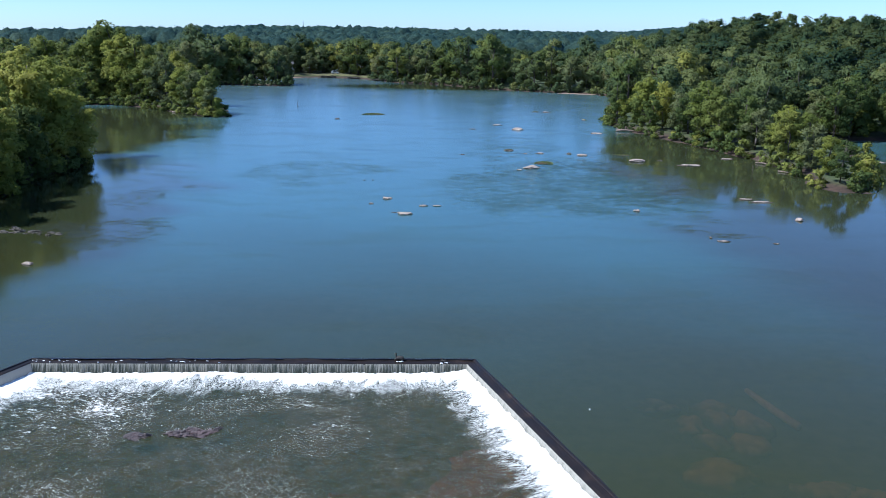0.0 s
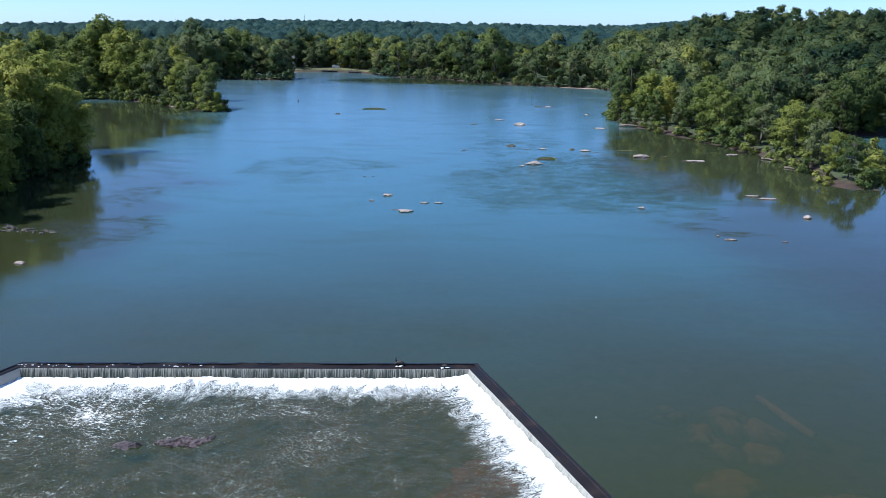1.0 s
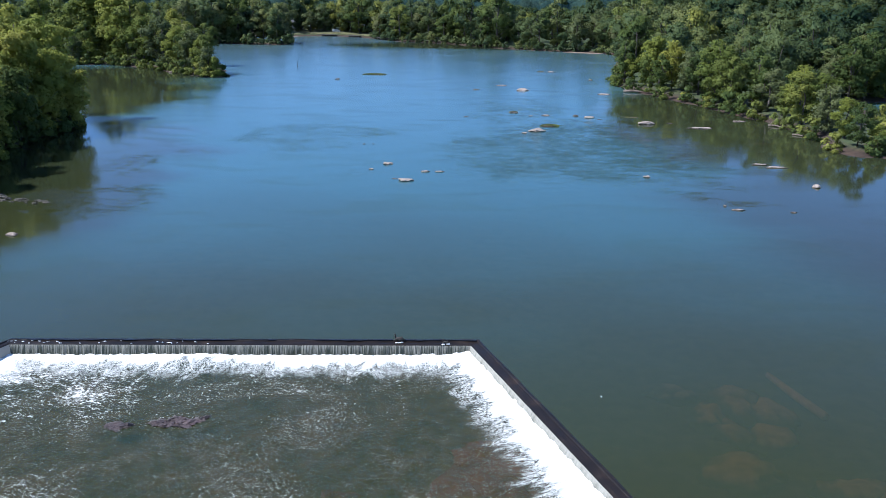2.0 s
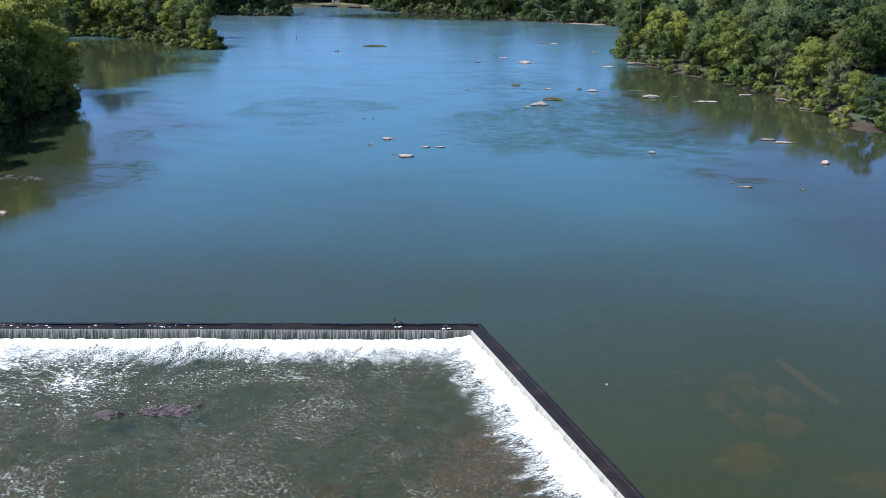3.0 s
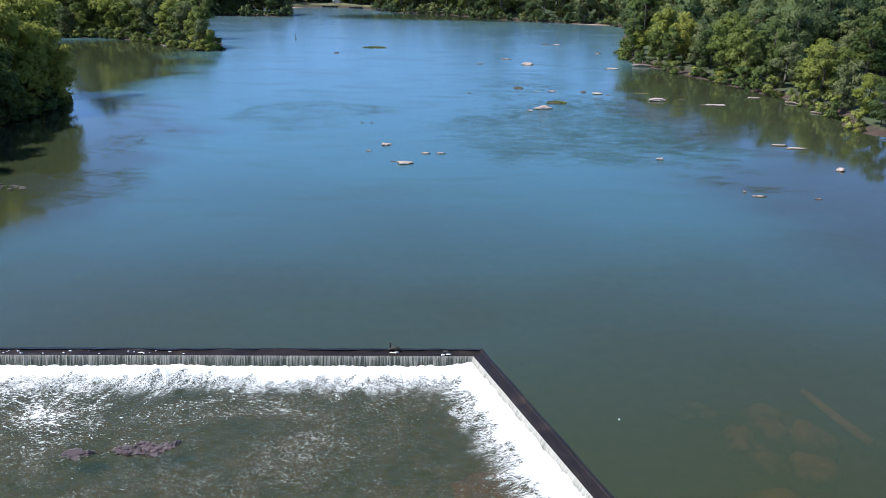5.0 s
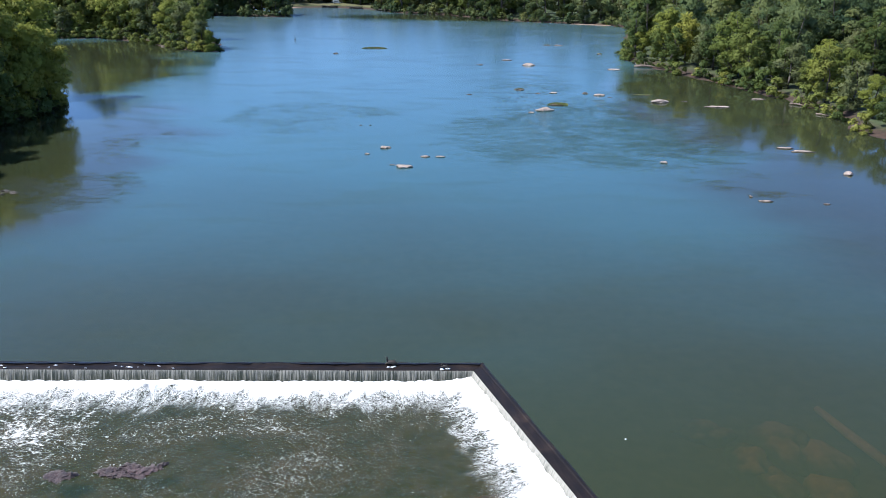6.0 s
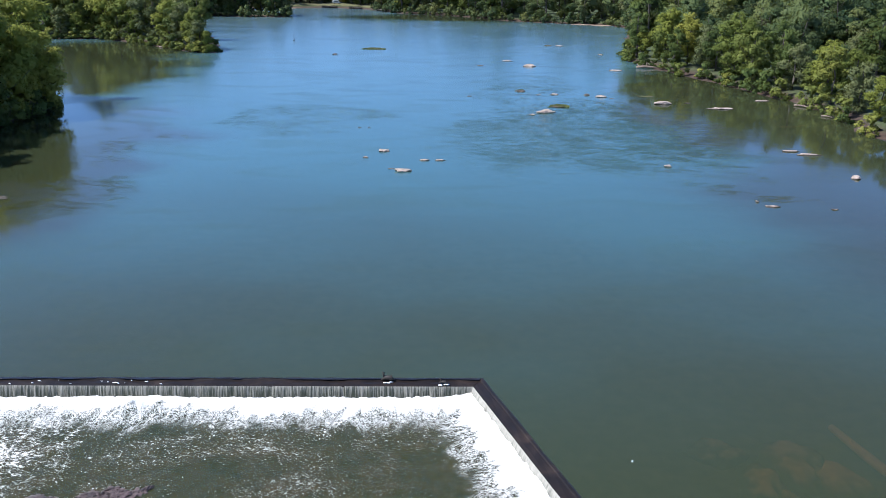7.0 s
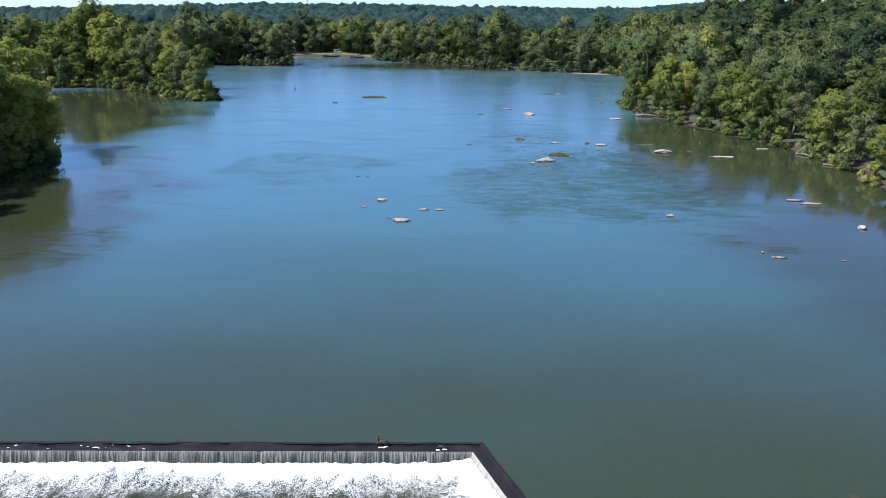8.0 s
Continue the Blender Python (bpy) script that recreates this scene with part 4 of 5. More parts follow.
def canopy(name, label, xs, ys, gap, tall, seed, sprays, leaf_size):
    """A closed forest roof: every tree top a rounded dome, roughened leaf by leaf."""
    rg = np.random.default_rng(seed)
    X, Y = np.meshgrid(xs, ys)
    nx, ny = int((xs[-1] - xs[0]) / gap) + 6, int((ys[-1] - ys[0]) / gap) + 6
    tx = (np.arange(nx) - 3)[None, :] * gap + xs[0] + rg.uniform(-0.45, 0.45, (ny, nx)) * gap
    ty = (np.arange(ny) - 3)[:, None] * gap + ys[0] + rg.uniform(-0.45, 0.45, (ny, nx)) * gap
    th, tw, shade = rg.uniform(tall * 0.82, tall * 1.06, (ny, nx)) + 2.2 * wavy(tx, ty, seed, 110), rg.uniform(0.55, 1.05, (ny, nx)) * gap * 0.8, rg.random((ny, nx))
    ci, cj = ((X - xs[0]) / gap + 3).astype(int), ((Y - ys[0]) / gap + 3).astype(int)
    top, own = np.full(X.shape, -1e9), np.zeros(X.shape)
    for di in (-1, 0, 1, 2):
        for dj in (-1, 0, 1, 2):
            i, j = np.clip(ci + di, 0, nx - 1), np.clip(cj + dj, 0, ny - 1)
            d2 = ((X - tx[j, i]) ** 2 + (Y - ty[j, i]) ** 2) / tw[j, i] ** 2
            h = th[j, i] * (1 - 0.30 * d2)
            own = np.where(h > top, shade[j, i], own)
            top = np.maximum(top, h)
    top = np.maximum(top, tall * 0.35) + rg.normal(0, 0.45, X.shape)
    X = X + rg.normal(0, 0.5, X.shape)
    Z = ground_height(X, Y) + top
    Z[0] -= tall
    base = np.stack([X, Y, Z], -1).reshape(-1, 3)
    at = base[rg.integers(0, len(base), sprays)] + rg.normal(0, 1.0, (sprays, 3)) * [1.2, 1.2, 0.12]
    leaf = (at[:, None] + rg.normal(0, leaf_size, (sprays, 3, 3))).reshape(-1, 3)
    shades = np.concatenate([own.ravel(), np.repeat(rg.random(sprays), 3)])
    me = quad_mesh(name, np.concatenate([base, leaf]), grid_quads(*X.shape), LEAF_HAZED, False, {"own": shades}, np.arange(sprays * 3).reshape(-1, 3) + len(base))
    tagged(new(name, me), label, "woods", kind="stuff")


canopy("ridge_woods", "dark woods along the skyline ridge, tinted blue-green for haze", np.arange(-640, 560, 2.8), np.arange(745, 1130, 3.8), 9.5, 19, 91, 60000, 0.42)
canopy("distant_woods", "woods far beyond the ridge, tinted blue-green for haze", np.arange(-1250, 1250, 7.0), np.arange(1900, 2080, 9.0), 17.0, 26, 92, 12000, 2.0)


# ======== rocks in the river ========
def rock_mesh(seed, flat=0.35, rough=0.3, cut=2, facets=9):
    """A weathered boulder: a ball worn flat along some planes, then roughened."""
    bm = bmesh.new()
    bmesh.ops.create_icosphere(bm, subdivisions=cut + 1, radius=1.0)
    r = random.Random(seed * 13 + 5)
    planes = []
    for _ in range(facets):
        n = Vector((r.gauss(0, 1), r.gauss(0, 1), r.gauss(0, 0.7))).normalized()
        planes.append((n, r.uniform(0.58, 0.95)))
    for v in bm.verts:
        d = v.co.normalized()
        reach = min([1.0] + [off / n.dot(d) for n, off in planes if n.dot(d) > 0.05])
        bulge = noise.fractal(d * 1.6 + Vector((seed * 7.1, seed * 3.3, 0)), 0.8, 2.0, 5)
        v.co = d * (reach * (1 + rough * bulge) + 0.05 * noise.noise(d * 7 + Vector((seed, 0, seed))))
        v.co.z *= flat
    return bm


def river_rock(x, y, long, wide, high, turn, material, label, seed, z=0.0, group="rocks in the river", name="river_rock", rough=0.5, facets=9):
    bm = rock_mesh(seed, 0.35, rough, 2, facets)
    bmesh.ops.transform(bm, matrix=Matrix.Diagonal((long, wide, high / 0.35, 1)), verts=bm.verts[:])
    ob = part(name, bm, material)
    ob.matrix_basis = pose(x, y, z, 0, 0, turn)
    return tagged(ob, label, "rock", group)


PALE = "pale pinkish river rock breaking the calm surface"
DARK = "dark wet rock just above the river surface"
for i, (x, y, a, b, h, tn, mat, lab) in enumerate([
        (-11.6, 121.0, 1.25, 0.85, 0.42, 0, ROCK, PALE), (-15.7, 133.2, 0.85, 0.8, 0.4, 20, ROCK, PALE), (-17.9, 128.8, 0.5, 0.4, 0.18, 0, ROCK, PALE),
        (-9.0, 127.4, 0.7, 0.45, 0.22, 0, ROCK, PALE), (-6.7, 127.6, 0.75, 0.4, 0.2, 10, ROCK, PALE), (-13.4, 122.2, 0.5, 0.3, 0.08, 0, ROCK, PALE),
        (-48.5, 270.5, 0.8, 0.6, 0.6, 0, ROCK_DARK, DARK), (-2.3, 243.1, 1.1, 0.6, 0.3, 0, ROCK_DARK, DARK), (5.4, 255.3, 1.6, 0.7, 0.25, 0, ROCK, PALE),
        (11.3, 242.8, 1.7, 1.2, 0.7, 0, ROCK, PALE), (20.6, 303.3, 1.6, 0.8, 0.3, 0, ROCK_DARK, DARK), (24.3, 303.0, 1.6, 0.8, 0.25, 0, ROCK, PALE),
        (35.1, 274.4, 0.9, 0.7, 0.3, 0, ROCK, PALE), (34.3, 234.4, 2.2, 0.9, 0.25, 0, ROCK, PALE), (-4.1, 188.0, 0.7, 0.4, 0.2, 0, ROCK_DARK, DARK),
        (7.3, 195.6, 1.35, 0.9, 0.55, 0, ROCK_DARK, DARK), (11.0, 190.5, 0.7, 0.4, 0.12, 0, ROCK, PALE), (14.6, 191.4, 1.2, 0.6, 0.22, 0, ROCK, PALE),
        (21.4, 191.0, 0.95, 0.7, 0.5, 0, ROCK_DARK, DARK), (24.4, 188.4, 1.3, 0.7, 0.4, 0, ROCK, PALE), (26.2, 186.3, 0.6, 0.4, 0.15, 0, ROCK_DARK, DARK),
        (8.4, 166.0, 0.6, 0.5, 0.2, 0, ROCK, PALE), (11.1, 168.8, 1.9, 0.9, 0.6, 20, ROCK, PALE), (35.5, 180.0, 1.7, 1.1, 0.6, 0, ROCK, "pale rock with a mossy green top in the river"),
        (41.0, 181.5, 0.8, 0.4, 0.12, 0, ROCK, PALE), (45.8, 175.0, 2.6, 1.1, 0.28, 0, ROCK, "broad pale flat rock near the bank"),
        (45.9, 136.6, 1.5, 0.42, 0.2, -6, ROCK, "long narrow pale rock in the river"), (47.9, 134.4, 2.0, 0.5, 0.22, -3, ROCK, "long narrow pale rock in the river"),
        (49.0, 120.6, 0.85, 0.7, 0.4, 30, ROCK, PALE), (25.5, 125.7, 0.65, 0.5, 0.3, 0, ROCK, PALE), (32.4, 108.3, 0.32, 0.3, 0.2, 0, ROCK, PALE),
        (33.4, 106.3, 1.0, 0.45, 0.16, -4, ROCK, PALE), (40.4, 105.6, 0.55, 0.3, 0.12, 0, ROCK, PALE), (-54.4, 89.5, 0.75, 0.6, 0.28, 0, ROCK, PALE),
        (-22.3, 151.4, 0.35, 0.3, 0.16, 0, ROCK_DARK, DARK), (-20.6, 151.5, 0.35, 0.3, 0.14, 0, ROCK_DARK, DARK), (-89.0, 274.0, 1.3, 0.5, 0.35, 0, ROCK_DARK, DARK),
        (88.5, 182.5, 3.4, 1.3, 0.3, 10, ROCK, "broad pale flat rock near the bank"), (57.2, 185.2, 1.7, 0.7, 0.22, 0, ROCK, "low pale flat rock near the bank")]):
    river_rock(x, y, a, b, h * (0.65 if mat is ROCK_DARK else 1.0), tn, mat, lab, i + 1, rough=0.3)

# broken ledge off the left bank
r = random.Random(58)
for i in range(26):
    f = r.random()
    size = r.uniform(0.25, 0.95)
    river_rock(-70.5 + 12.5 * f, 107.8 - 3.2 * f + r.gauss(0, 0.9), size, size * r.uniform(0.35, 0.7), r.uniform(0.08, 0.22), r.uniform(-30, 30), ROCK_DARK, DARK if size < 0.6 else "jagged dark rock in the shallows off the bank", 500 + i, 0.0, "rocks in the shallows", "river_rock", 0.8)

# rocks half awash in the pool
r = random.Random(64)
for cx, cy, rx, ry, count in ((-20.1, 50.4, 2.0, 0.6, 24), (-24.1, 49.5, 0.75, 0.40, 8)):
    for i in range(count):
        a, d = r.uniform(0, 2 * math.pi), math.sqrt(r.random())
        size = r.uniform(0.28, 0.75) * (1.15 - 0.5 * d)
        x, y = cx + rx * d * math.cos(a), cy + ry * d * math.sin(a) + 0.28 * rx * d * math.cos(a)
        river_rock(x, y, size, size * r.uniform(0.5, 0.8), r.uniform(0.10, 0.20), r.uniform(-40, 60), ROCK_WET, "purple-brown rock awash in the foaming pool", r.randrange(60, 400), POOL_Z - 0.02, "rocks awash in the pool", "river_rock", 0.8)
# drowned ledges and boulders seen through the water
for i, (x, y, a, b, h, tn, z) in enumerate([(2.4, 45.0, 3.2, 3.6, 0.5, 20, POOL_Z - 0.72), (-0.6, 43.4, 3.0, 4.2, 0.5, -20, POOL_Z - 0.72), (3.6, 40.6, 4.6, 3.4, 0.5, 0, POOL_Z - 0.72), (-8.2, 43.0, 1.3, 1.2, 0.5, 0, POOL_Z - 0.72), (1.2, 48.2, 2.6, 2.6, 0.5, 30, POOL_Z - 0.72), (3.6, 46.6, 2.4, 2.4, 0.5, 70, POOL_Z - 0.72)]):
    river_rock(x, y, a, b, h, tn, ROCK_LEDGE, "reddish-brown ledge drowned under the pool", 70 + i, z, "drowned rocks", "drowned_rock")
for i, (x, y, a, b, h, tn) in enumerate([(18.6, 55.6, 1.9, 2.4, 0.42, 10), (15.8, 53.6, 1.5, 1.9, 0.40, 0), (20.4, 53.9, 1.5, 1.8, 0.40, 40), (16.2, 46.6, 2.6, 2.0, 0.40, 0),
                                             (14.2, 56.8, 1.8, 1.3, 0.34, 0), (19.0, 50.8, 2.0, 1.8, 0.38, 0), (22.4, 45.2, 2.2, 1.6, 0.40, 0), (17.2, 51.6, 1.3, 1.6, 0.36, 20), (24.8, 44.2, 1.5, 1.1, 0.42, 0), (56.5, 161.2, 3.8, 1.2, 0.46, 0)]):
    rock = river_rock(x, y, a, b, h * 2.7, tn, ROCK_BED, "blurred brown boulder drowned in murky water", 80 + i, -1.5, "drowned rocks", "drowned_rock", 0.45, 2)
    rock.data.polygons.foreach_set("use_smooth", np.ones(len(rock.data.polygons), bool))
bm = bmesh.new()
limb(bm, [(21.7, 58.8, -0.40), (22.5, 55.6, -0.36), (23.5, 52.6, -0.38)], [0.22, 0.30, 0.30], 9)
tagged(part("sunken_log", bm, SUNKEN_WOOD, None, "", True), "reddish-brown sunken log lying under murky water", "log")


# ======== islets, driftwood and small things on the water ========
def grass_tuft(name, label, x, y, long, wide, high, blades, seed, turn=0.0, material=GRASS):
    """A low mound of soil under a thick growth of grass blades."""
    r = np.random.default_rng(seed)
    islet = tagged(new(name), label, "islet")
    bm = rock_mesh(seed, 0.35, 0.25, 1)
    bmesh.ops.transform(bm, matrix=Matrix.Diagonal((long, wide, high * 0.5 / 0.35, 1)), verts=bm.verts[:])
    part("mound", bm, MUD, islet, "muddy brown mound", True)
    a, d = r.uniform(0, 2 * math.pi, blades), np.sqrt(r.random(blades))
    lobed = 0.84 + 0.16 * np.sin(3 * a + seed) + 0.10 * np.sin(7 * a + 2 * seed)
    bx, by = np.cos(a) * d * long * lobed, np.sin(a) * d * wide * lobed
    bz = high * 0.35 * (1 - d ** 2)
    h = high * r.uniform(0.25, 1.0, blades) * (0.8 + 0.2 * np.clip(wavy(bx, by, seed, long * 0.7), -1, 1))
    h = np.maximum(h, 0.05)
    w = 0.05 + 0.07 * r.random(blades)
    t = r.uniform(0, math.pi, blades)
    lean = r.normal(0, 0.35, (blades, 2)) * h[:, None]
    v = np.stack([np.c_[bx - np.cos(t) * w, by - np.sin(t) * w, bz], np.c_[bx + np.cos(t) * w, by + np.sin(t) * w, bz], np.c_[bx + lean[:, 0], by + lean[:, 1], bz + h]], 1).reshape(-1, 3)
    grass = new("grass", quad_mesh("grass", v, np.zeros((0, 4)), material, tris=np.arange(len(v)).reshape(-1, 3)))
    grass.parent = islet
    islet.matrix_basis = pose(x, y, 0, 0, 0, turn)
    return islet


grass_tuft("grass_islet", "long low islet of bright green grass in mid river", -38.6, 288.5, 4.6, 1.9, 0.5, 2000, 91)
grass_tuft("grass_islet", "small islet of green grass beside a pale rock", 14.4, 175.8, 2.3, 1.8, 0.40, 1200, 92)
grass_tuft("grass_islet", "small grassy hump in the river", 7.2, 196.2, 1.1, 0.7, 0.40, 500, 93)
grass_tuft("grass_islet", "mossy green cap of a river rock", 35.4, 180.6, 1.4, 0.8, 0.55, 600, 94)
grass_tuft("grass_islet", "low strip of weed at the surface near the bank", 33.7, 190.3, 2.2, 0.8, 0.10, 500, 95)
grass_tuft("grass_islet", "small dark weedy hump in the river", 20.4, 303.6, 1.5, 0.8, 0.35, 400, 96)
grass_tuft("grass_islet", "small weedy hump in the river", 35.2, 274.8, 0.9, 0.6, 0.35, 300, 97)


def driftwood(x, y, z, turn, size, seed, label):
    r = random.Random(seed)
    log = tagged(new("driftwood"), label, "driftwood")
    bm = bmesh.new()
    limb(bm, [(-2.2 * size, 0, 0.1), (-0.6 * size, 0.2, 0.25 * size), (1.0 * size, 0, 0.2 * size), (2.4 * size, -0.3, 0.1)], [0.26 * size, 0.24 * size, 0.18 * size, 0.07 * size], 9)
    part("stem", bm, DRIFTWOOD, log, "", True)
    for i in range(4):
        bm = bmesh.new()
        at = r.uniform(-1.8, 1.6) * size
        tip = (at + r.uniform(-0.8, 0.8) * size, r.uniform(-0.9, 0.9) * size, r.uniform(0.6, 1.3) * size)
        limb(bm, [(at, 0.05, 0.2 * size), ((at + tip[0]) / 2, tip[1] * 0.4, tip[2] * 0.55), tip], [0.11 * size, 0.08 * size, 0.03 * size], 6)
        part("branch", bm, DRIFTWOOD, log, "", True)
    log.matrix_basis = pose(x, y, z, 0, 0, turn)
    return log


driftwood(43.4, 240.2, 0.15, -12, 1.35, 1, "bleached fallen trunk with broken branches on the bank")
driftwood(63.2, 166.5, 0.05, -50, 0.6, 2, "bleached log lying along the muddy waterline")
driftwood(64.4, 153.5, 0.05, -70, 0.7, 3, "pale branch lying at the waterline")
driftwood(62.6, 178.0, 0.08, -50, 0.75, 4, "bleached log lying along the muddy waterline")
driftwood(-111.0, 288.5, 0.05, -25, 0.8, 5, "pale dead branch under the overhanging trees")
driftwood(-89.0, 273.5, -0.02, 5, 0.6, 6, "dark snag floating off the tip of the bank")


def river_marker(x, y):
    marker = tagged(new("river_marker"), "dark slender marker post on a dark float", "buoy")
    bm = bmesh.new()
    limb(bm, [(0, 0, -0.3), (0, 0, 0.1), (0, 0, 0.45), (0, 0, 0.6)], [0.35, 0.55, 0.5, 0.2], 14)
    part("float", bm, DARK_METAL, marker, "dark float", True)
    bm = bmesh.new()
    limb(bm, [(0, 0, 0.55), (0, 0, 2.3)], [0.16, 0.13], 10)
    part("post", bm, DARK_METAL, marker, "", True)
    bm = bmesh.new()
    limb(bm, [(0, 0, 2.28), (0, 0, 2.45), (0, 0, 2.85), (0, 0, 2.95)], [0.1, 0.24, 0.24, 0.05], 10)
    part("top_mark", bm, DARK_METAL, marker, "", True)
    marker.matrix_basis = pose(x, y, 0) @ Matrix.Scale(0.66, 4)


river_marker(-72.8, 318.5)

# white water where the current breaks on the dam's crest
r = random.Random(99)
BIRD_SPOTS = [(-6.5, 62.45), (-2.7, 62.25)]
for i in range(40):
    a, b, way, down = LEGS[1]
    if i < 28:
        p = a + (b - a) * (r.random() ** 2 * 0.55) + down * r.uniform(0.85, 1.4)
    else:
        p = np.array(BIRD_SPOTS[i % 2]) + way * r.uniform(-0.4, 0.4) + down * r.uniform(-0.1, 0.5)
    bm = rock_mesh(200 + i, 0.6, 1.1, 1)
    size = r.uniform(0.025, 0.07)
    bmesh.ops.transform(bm, matrix=Matrix.Diagonal((size * r.uniform(1.2, 2.8), size * 0.8, size * 0.9, 1)), verts=bm.verts[:])
    ob = part("water_splash", bm, FOAM_SOLID, None, "", True)
    ob.matrix_basis = pose(p[0], p[1], -0.03)
    tagged(ob, "small white splash on the dam crest", "splash", "splashes on the dam crest")

# made-up branches stand in for the bird-like shapes on the crest
for (x, y), size in zip(BIRD_SPOTS, (1.45, 0.85)):
    bm = bmesh.new()
    limb(bm, [(-0.30 * size, 0.02, 0.05), (-0.08 * size, 0, 0.17 * size), (0.14 * size, 0, 0.16 * size), (0.40 * size, -0.03, 0.04)], [0.04, 0.11 * size, 0.12 * size, 0.03], 7)
    limb(bm, [(-0.10 * size, 0, 0.12), (-0.20 * size, 0.03, 0.30 * size), (-0.17 * size, 0.02, 0.40 * size), (-0.30 * size, 0, 0.46 * size)], [0.08 * size, 0.05 * size, 0.05 * size, 0.015], 6)
    limb(bm, [(0.10 * size, 0, 0.0), (0.12 * size, 0.04, 0.2 * size), (0.24 * size, 0.06, 0.33 * size)], [0.06, 0.04, 0.012], 5)
    snag = tagged(part("snag", bm, BLACK_WOOD, None, "", True), "small dark branch standing in for a bird-like shape on the dam crest", "branch", "branches on the dam crest")
    snag.matrix_basis = pose(x, y, -0.04)

bm = bmesh.new()
bmesh.ops.create_icosphere(bm, subdivisions=2, radius=0.055)
tagged(part("float", bm, WHITE_PAINT, None, "", True), "tiny white float on the river surface", "float").matrix_basis = pose(8.6, 53.8, 0.03)

# ======== the landing on the far bank ========
lx, ly = np.meshgrid(np.linspace(-160, -48, 75), np.linspace(490, 604, 77))
ls = shore_reach(lx, ly)
lz = ground_height(lx, ly) + 0.12
lq = grid_quads(*lx.shape)
keep = (ls.ravel()[lq].min(1) > 1.6) & (ls.ravel()[lq].max(1) < 40) & (ly.ravel()[lq].min(1) > 505)
tagged(new("lawn", quad_mesh("lawn", np.stack([lx, ly, lz], -1).reshape(-1, 3), lq[keep], LAWN, True)), "sunlit mown lawn running down to the river", "lawn", kind="structure")


def sand_bar(x, y, long, wide, turn):
    bm = rock_mesh(int(x) % 17 + 300, 0.3, 0.25, 2)
    bmesh.ops.transform(bm, matrix=Matrix.Diagonal((long, wide, 0.9, 1)), verts=bm.verts[:])
    ob = part("sand_bar", bm, SAND, None, "", True)
    ob.matrix_basis = pose(x, y, 0.0, 0, 0, turn)
    tagged(ob, "strip of pale sand at the foot of the bank", "sand")


sand_bar(48, 407.5, 11, 1.2, -28)
sand_bar(-130, 552, 9, 2.0, 10)


def boat_dock(x, y, turn, long):
    dock = tagged(new("boat_dock"), "dark timber boat dock on posts at the lawn's edge", "dock", "docks on the far bank")
    bm = bmesh.new()
    for i in range(int(long / 0.5)):
        box(bm, -long / 2 + i * 0.5 + 0.02, -1.6, 1.0, -long / 2 + i * 0.5 + 0.48, 1.6, 1.08)
    part("deck", bm, TIMBER, dock)
    bm = bmesh.new()
    box(bm, -long / 2, 1.35, 0.1, long / 2, 1.6, 0.996)
    part("bulkhead", bm, TIMBER, dock)
    for i in range(5):
        for side in (-1.5, 1.2):
            bm = bmesh.new()
            limb(bm, [(-long / 2 + 0.3 + i * (long - 0.6) / 4, side, -1.4), (-long / 2 + 0.3 + i * (long - 0.6) / 4, side, 1.9 if side < 0 else 0.99)], [0.16, 0.14], 8)
            part("post", bm, TIMBER, dock)
    dock.matrix_basis = pose(x, y, 0, 0, 0, turn)


boat_dock(-106, 558.5, -18, 12)
boat_dock(-87, 546, -38, 12)
boat_dock(-66, 520, -58, 16)


def white_van(x, y, turn):
    z = float(ground_height(np.array([x]), np.array([y]))[0]) + 0.12
    van = tagged(new("van"), "white van parked on the lawn above the docks", "van")
    bm = bmesh.new()
    side = [(-2.5, 0.45), (2.5, 0.45), (2.6, 1.0), (1.7, 1.2), (1.1, 2.1), (-2.4, 2.2), (-2.55, 1.0)]
    for w in (-0.95, 0.95):
        bm.faces.new([bm.verts.new((px, w, pz)) for px, pz in side])
    bm.verts.ensure_lookup_table()
    n = len(side)
    for i in range(n):
        bm.faces.new((bm.verts[i], bm.verts[(i + 1) % n], bm.verts[n + (i + 1) % n], bm.verts[n + i]))
    bmesh.ops.recalc_face_normals(bm, faces=bm.faces[:])
    bmesh.ops.bevel(bm, geom=bm.edges[:], offset=0.08, segments=2, affect="EDGES")
    part("body", bm, WHITE_PAINT, van)
    for w in (-0.99, 0.95):
        bm = bmesh.new()
        box(bm, -1.9, w, 1.25, 0.9, w + 0.04, 1.9, 0.01)
        part("window", bm, DARK_METAL, van, "dark side window")
    for wx in (-1.6, 1.6):
        for w in (-0.9, 0.9):
            bm = bmesh.new()
            bmesh.ops.create_cone(bm, cap_ends=True, segments=16, radius1=0.36, radius2=0.36, depth=0.24, matrix=pose(wx, w, 0.36, 90))
            part("wheel", bm, DARK_METAL, van)
    van.matrix_basis = pose(x, y, z, 0, 0, turn)


white_van(-103, 572, 15)


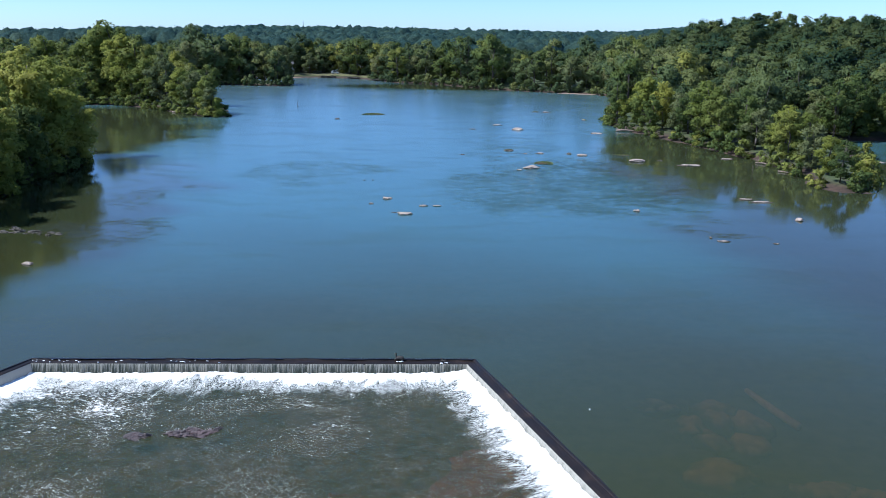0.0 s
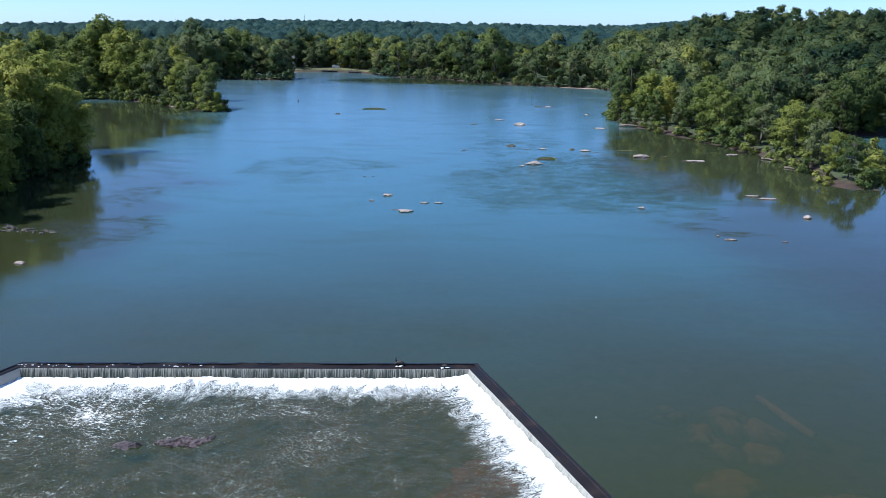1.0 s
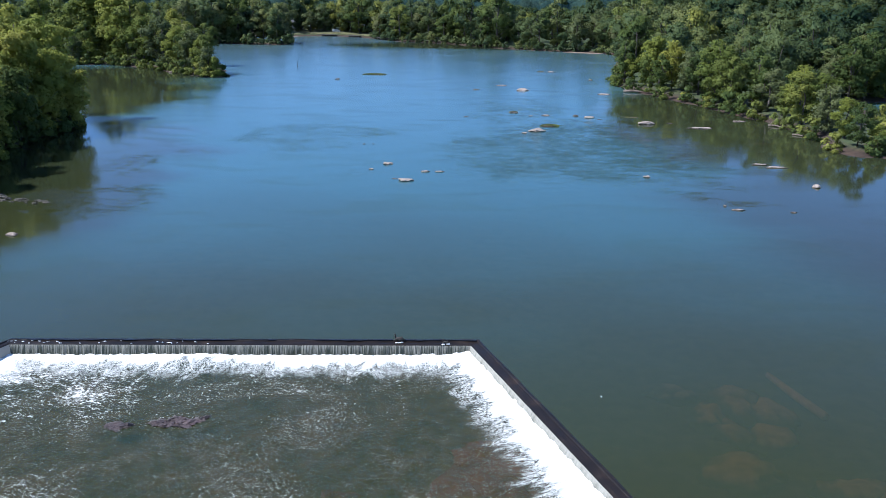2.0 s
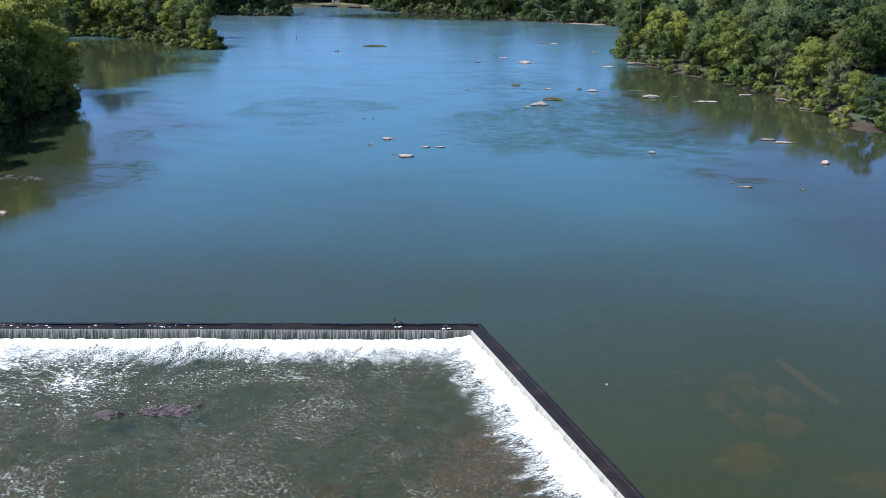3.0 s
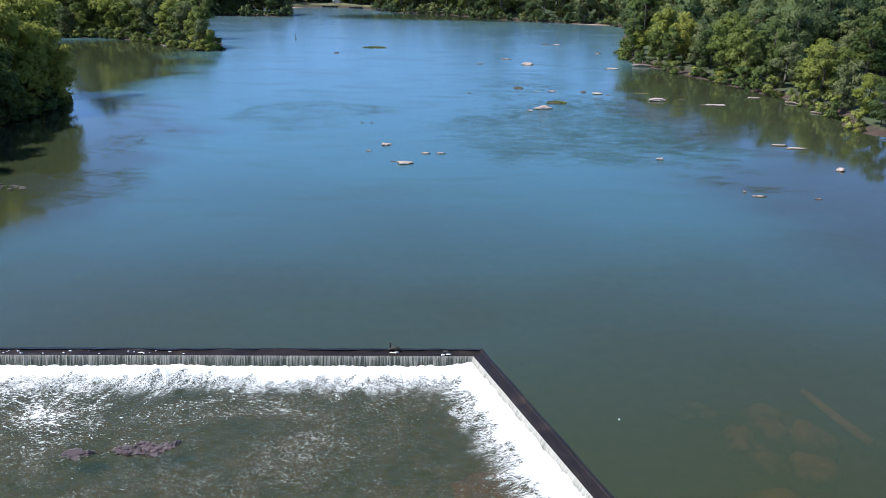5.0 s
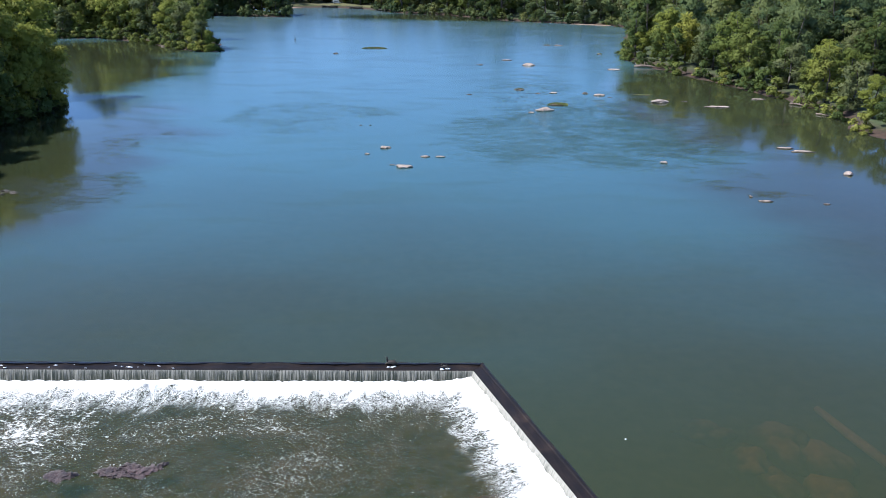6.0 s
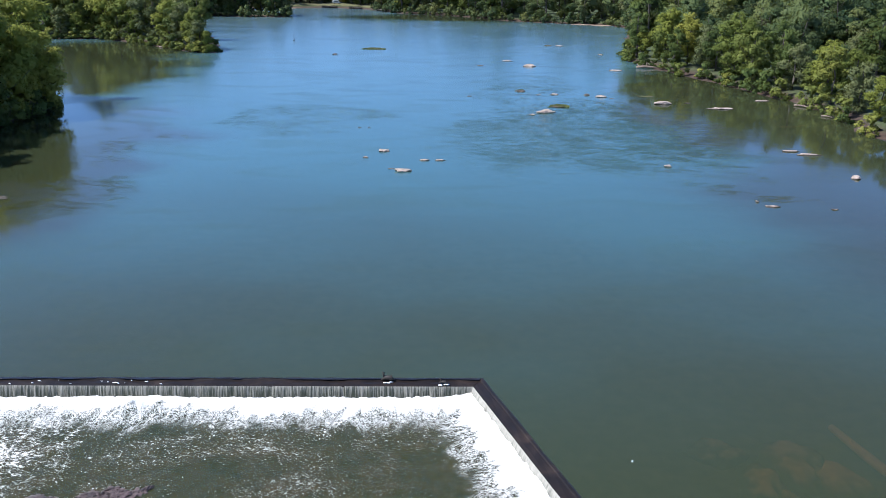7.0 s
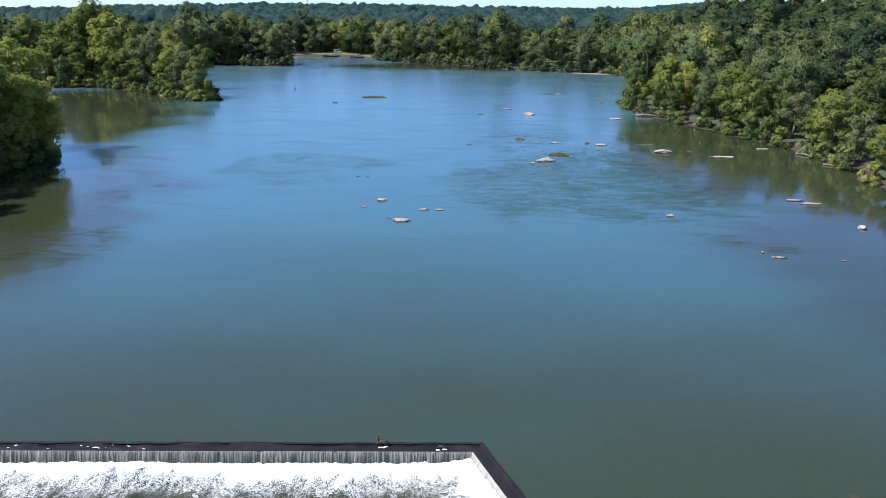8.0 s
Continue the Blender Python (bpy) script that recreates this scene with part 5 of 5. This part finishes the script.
def cottage(x, y, turn, wide, label):
    z = float(ground_height(np.array([x]), np.array([y]))[0])
    house = tagged(new("cottage"), label, "house", "houses behind the far bank")
    d, h = 7.0, 4.2
    bm = bmesh.new()
    box(bm, -wide / 2, -d / 2, -0.5, wide / 2, d / 2, h)
    part("wall", bm, WHITE_PAINT, house)
    bm = bmesh.new()
    ridge = [(-wide / 2 - 0.5, 0, h + 2.4), (wide / 2 + 0.5, 0, h + 2.4)]
    for s in (-1, 1):
        lo = [(-wide / 2 - 0.5, s * (d / 2 + 0.5), h - 0.1), (wide / 2 + 0.5, s * (d / 2 + 0.5), h - 0.1)]
        top = [bm.verts.new(p) for p in (lo[0], lo[1], ridge[1], ridge[0])]
        und = [bm.verts.new((p[0], p[1], p[2] - 0.2)) for p in (lo[0], lo[1], ridge[1], ridge[0])]
        bm.faces.new(top if s < 0 else top[::-1])
        bm.faces.new(und[::-1] if s < 0 else und)
        for i in range(4):
            bm.faces.new((top[i], top[(i + 1) % 4], und[(i + 1) % 4], und[i]))
    bmesh.ops.recalc_face_normals(bm, faces=bm.faces[:])
    part("roof", bm, ROOF_GREY, house, "grey shingle roof")
    for i in range(4):
        wx = -wide / 2 + (i + 0.5) * wide / 4
        bm = bmesh.new()
        box(bm, wx - 0.5, -d / 2 - 0.05, 1.2, wx + 0.5, -d / 2 + 0.02, 2.7, 0.01)
        part("window", bm, DARK_METAL, house, "dark window pane")
    house.matrix_basis = pose(x, y, z, 0, 0, turn)


cottage(-92, 600, -10, 13, "white riverside cottage half hidden by trees")
cottage(-134, 598, 8, 11, "white riverside cottage half hidden by trees")


def mast(x, y, top):
    z = float(ground_height(np.array([x]), np.array([y]))[0])
    tower = tagged(new("lattice_mast"), "distant slender lattice mast rising above the ridge", "mast")
    n = 9
    rad = lambda f: 2.2 * (1 - f) + 0.35
    for k in range(3):
        a = k * 2.094
        bm = bmesh.new()
        limb(bm, [(rad(0) * math.cos(a), rad(0) * math.sin(a), 0), (rad(1) * math.cos(a), rad(1) * math.sin(a), top - z)], [0.22, 0.14], 5)
        part("leg", bm, DARK_METAL, tower)
    bm = bmesh.new()
    for i in range(n):
        f, g = i / n, (i + 1) / n
        for k in range(3):
            a, b = k * 2.094, (k + 1) * 2.094
            limb(bm, [(rad(f) * math.cos(a), rad(f) * math.sin(a), (top - z) * f), (rad(g) * math.cos(b), rad(g) * math.sin(b), (top - z) * g)], [0.09, 0.09], 4)
    part("bracing", bm, DARK_METAL, tower)
    bm = bmesh.new()
    limb(bm, [(0, 0, top - z - 2), (0, 0, top - z + 4)], [0.25, 0.08], 6)
    part("antenna", bm, DARK_METAL, tower)
    tower.matrix_basis = pose(x, y, z)


mast(-322, 1480, 53)
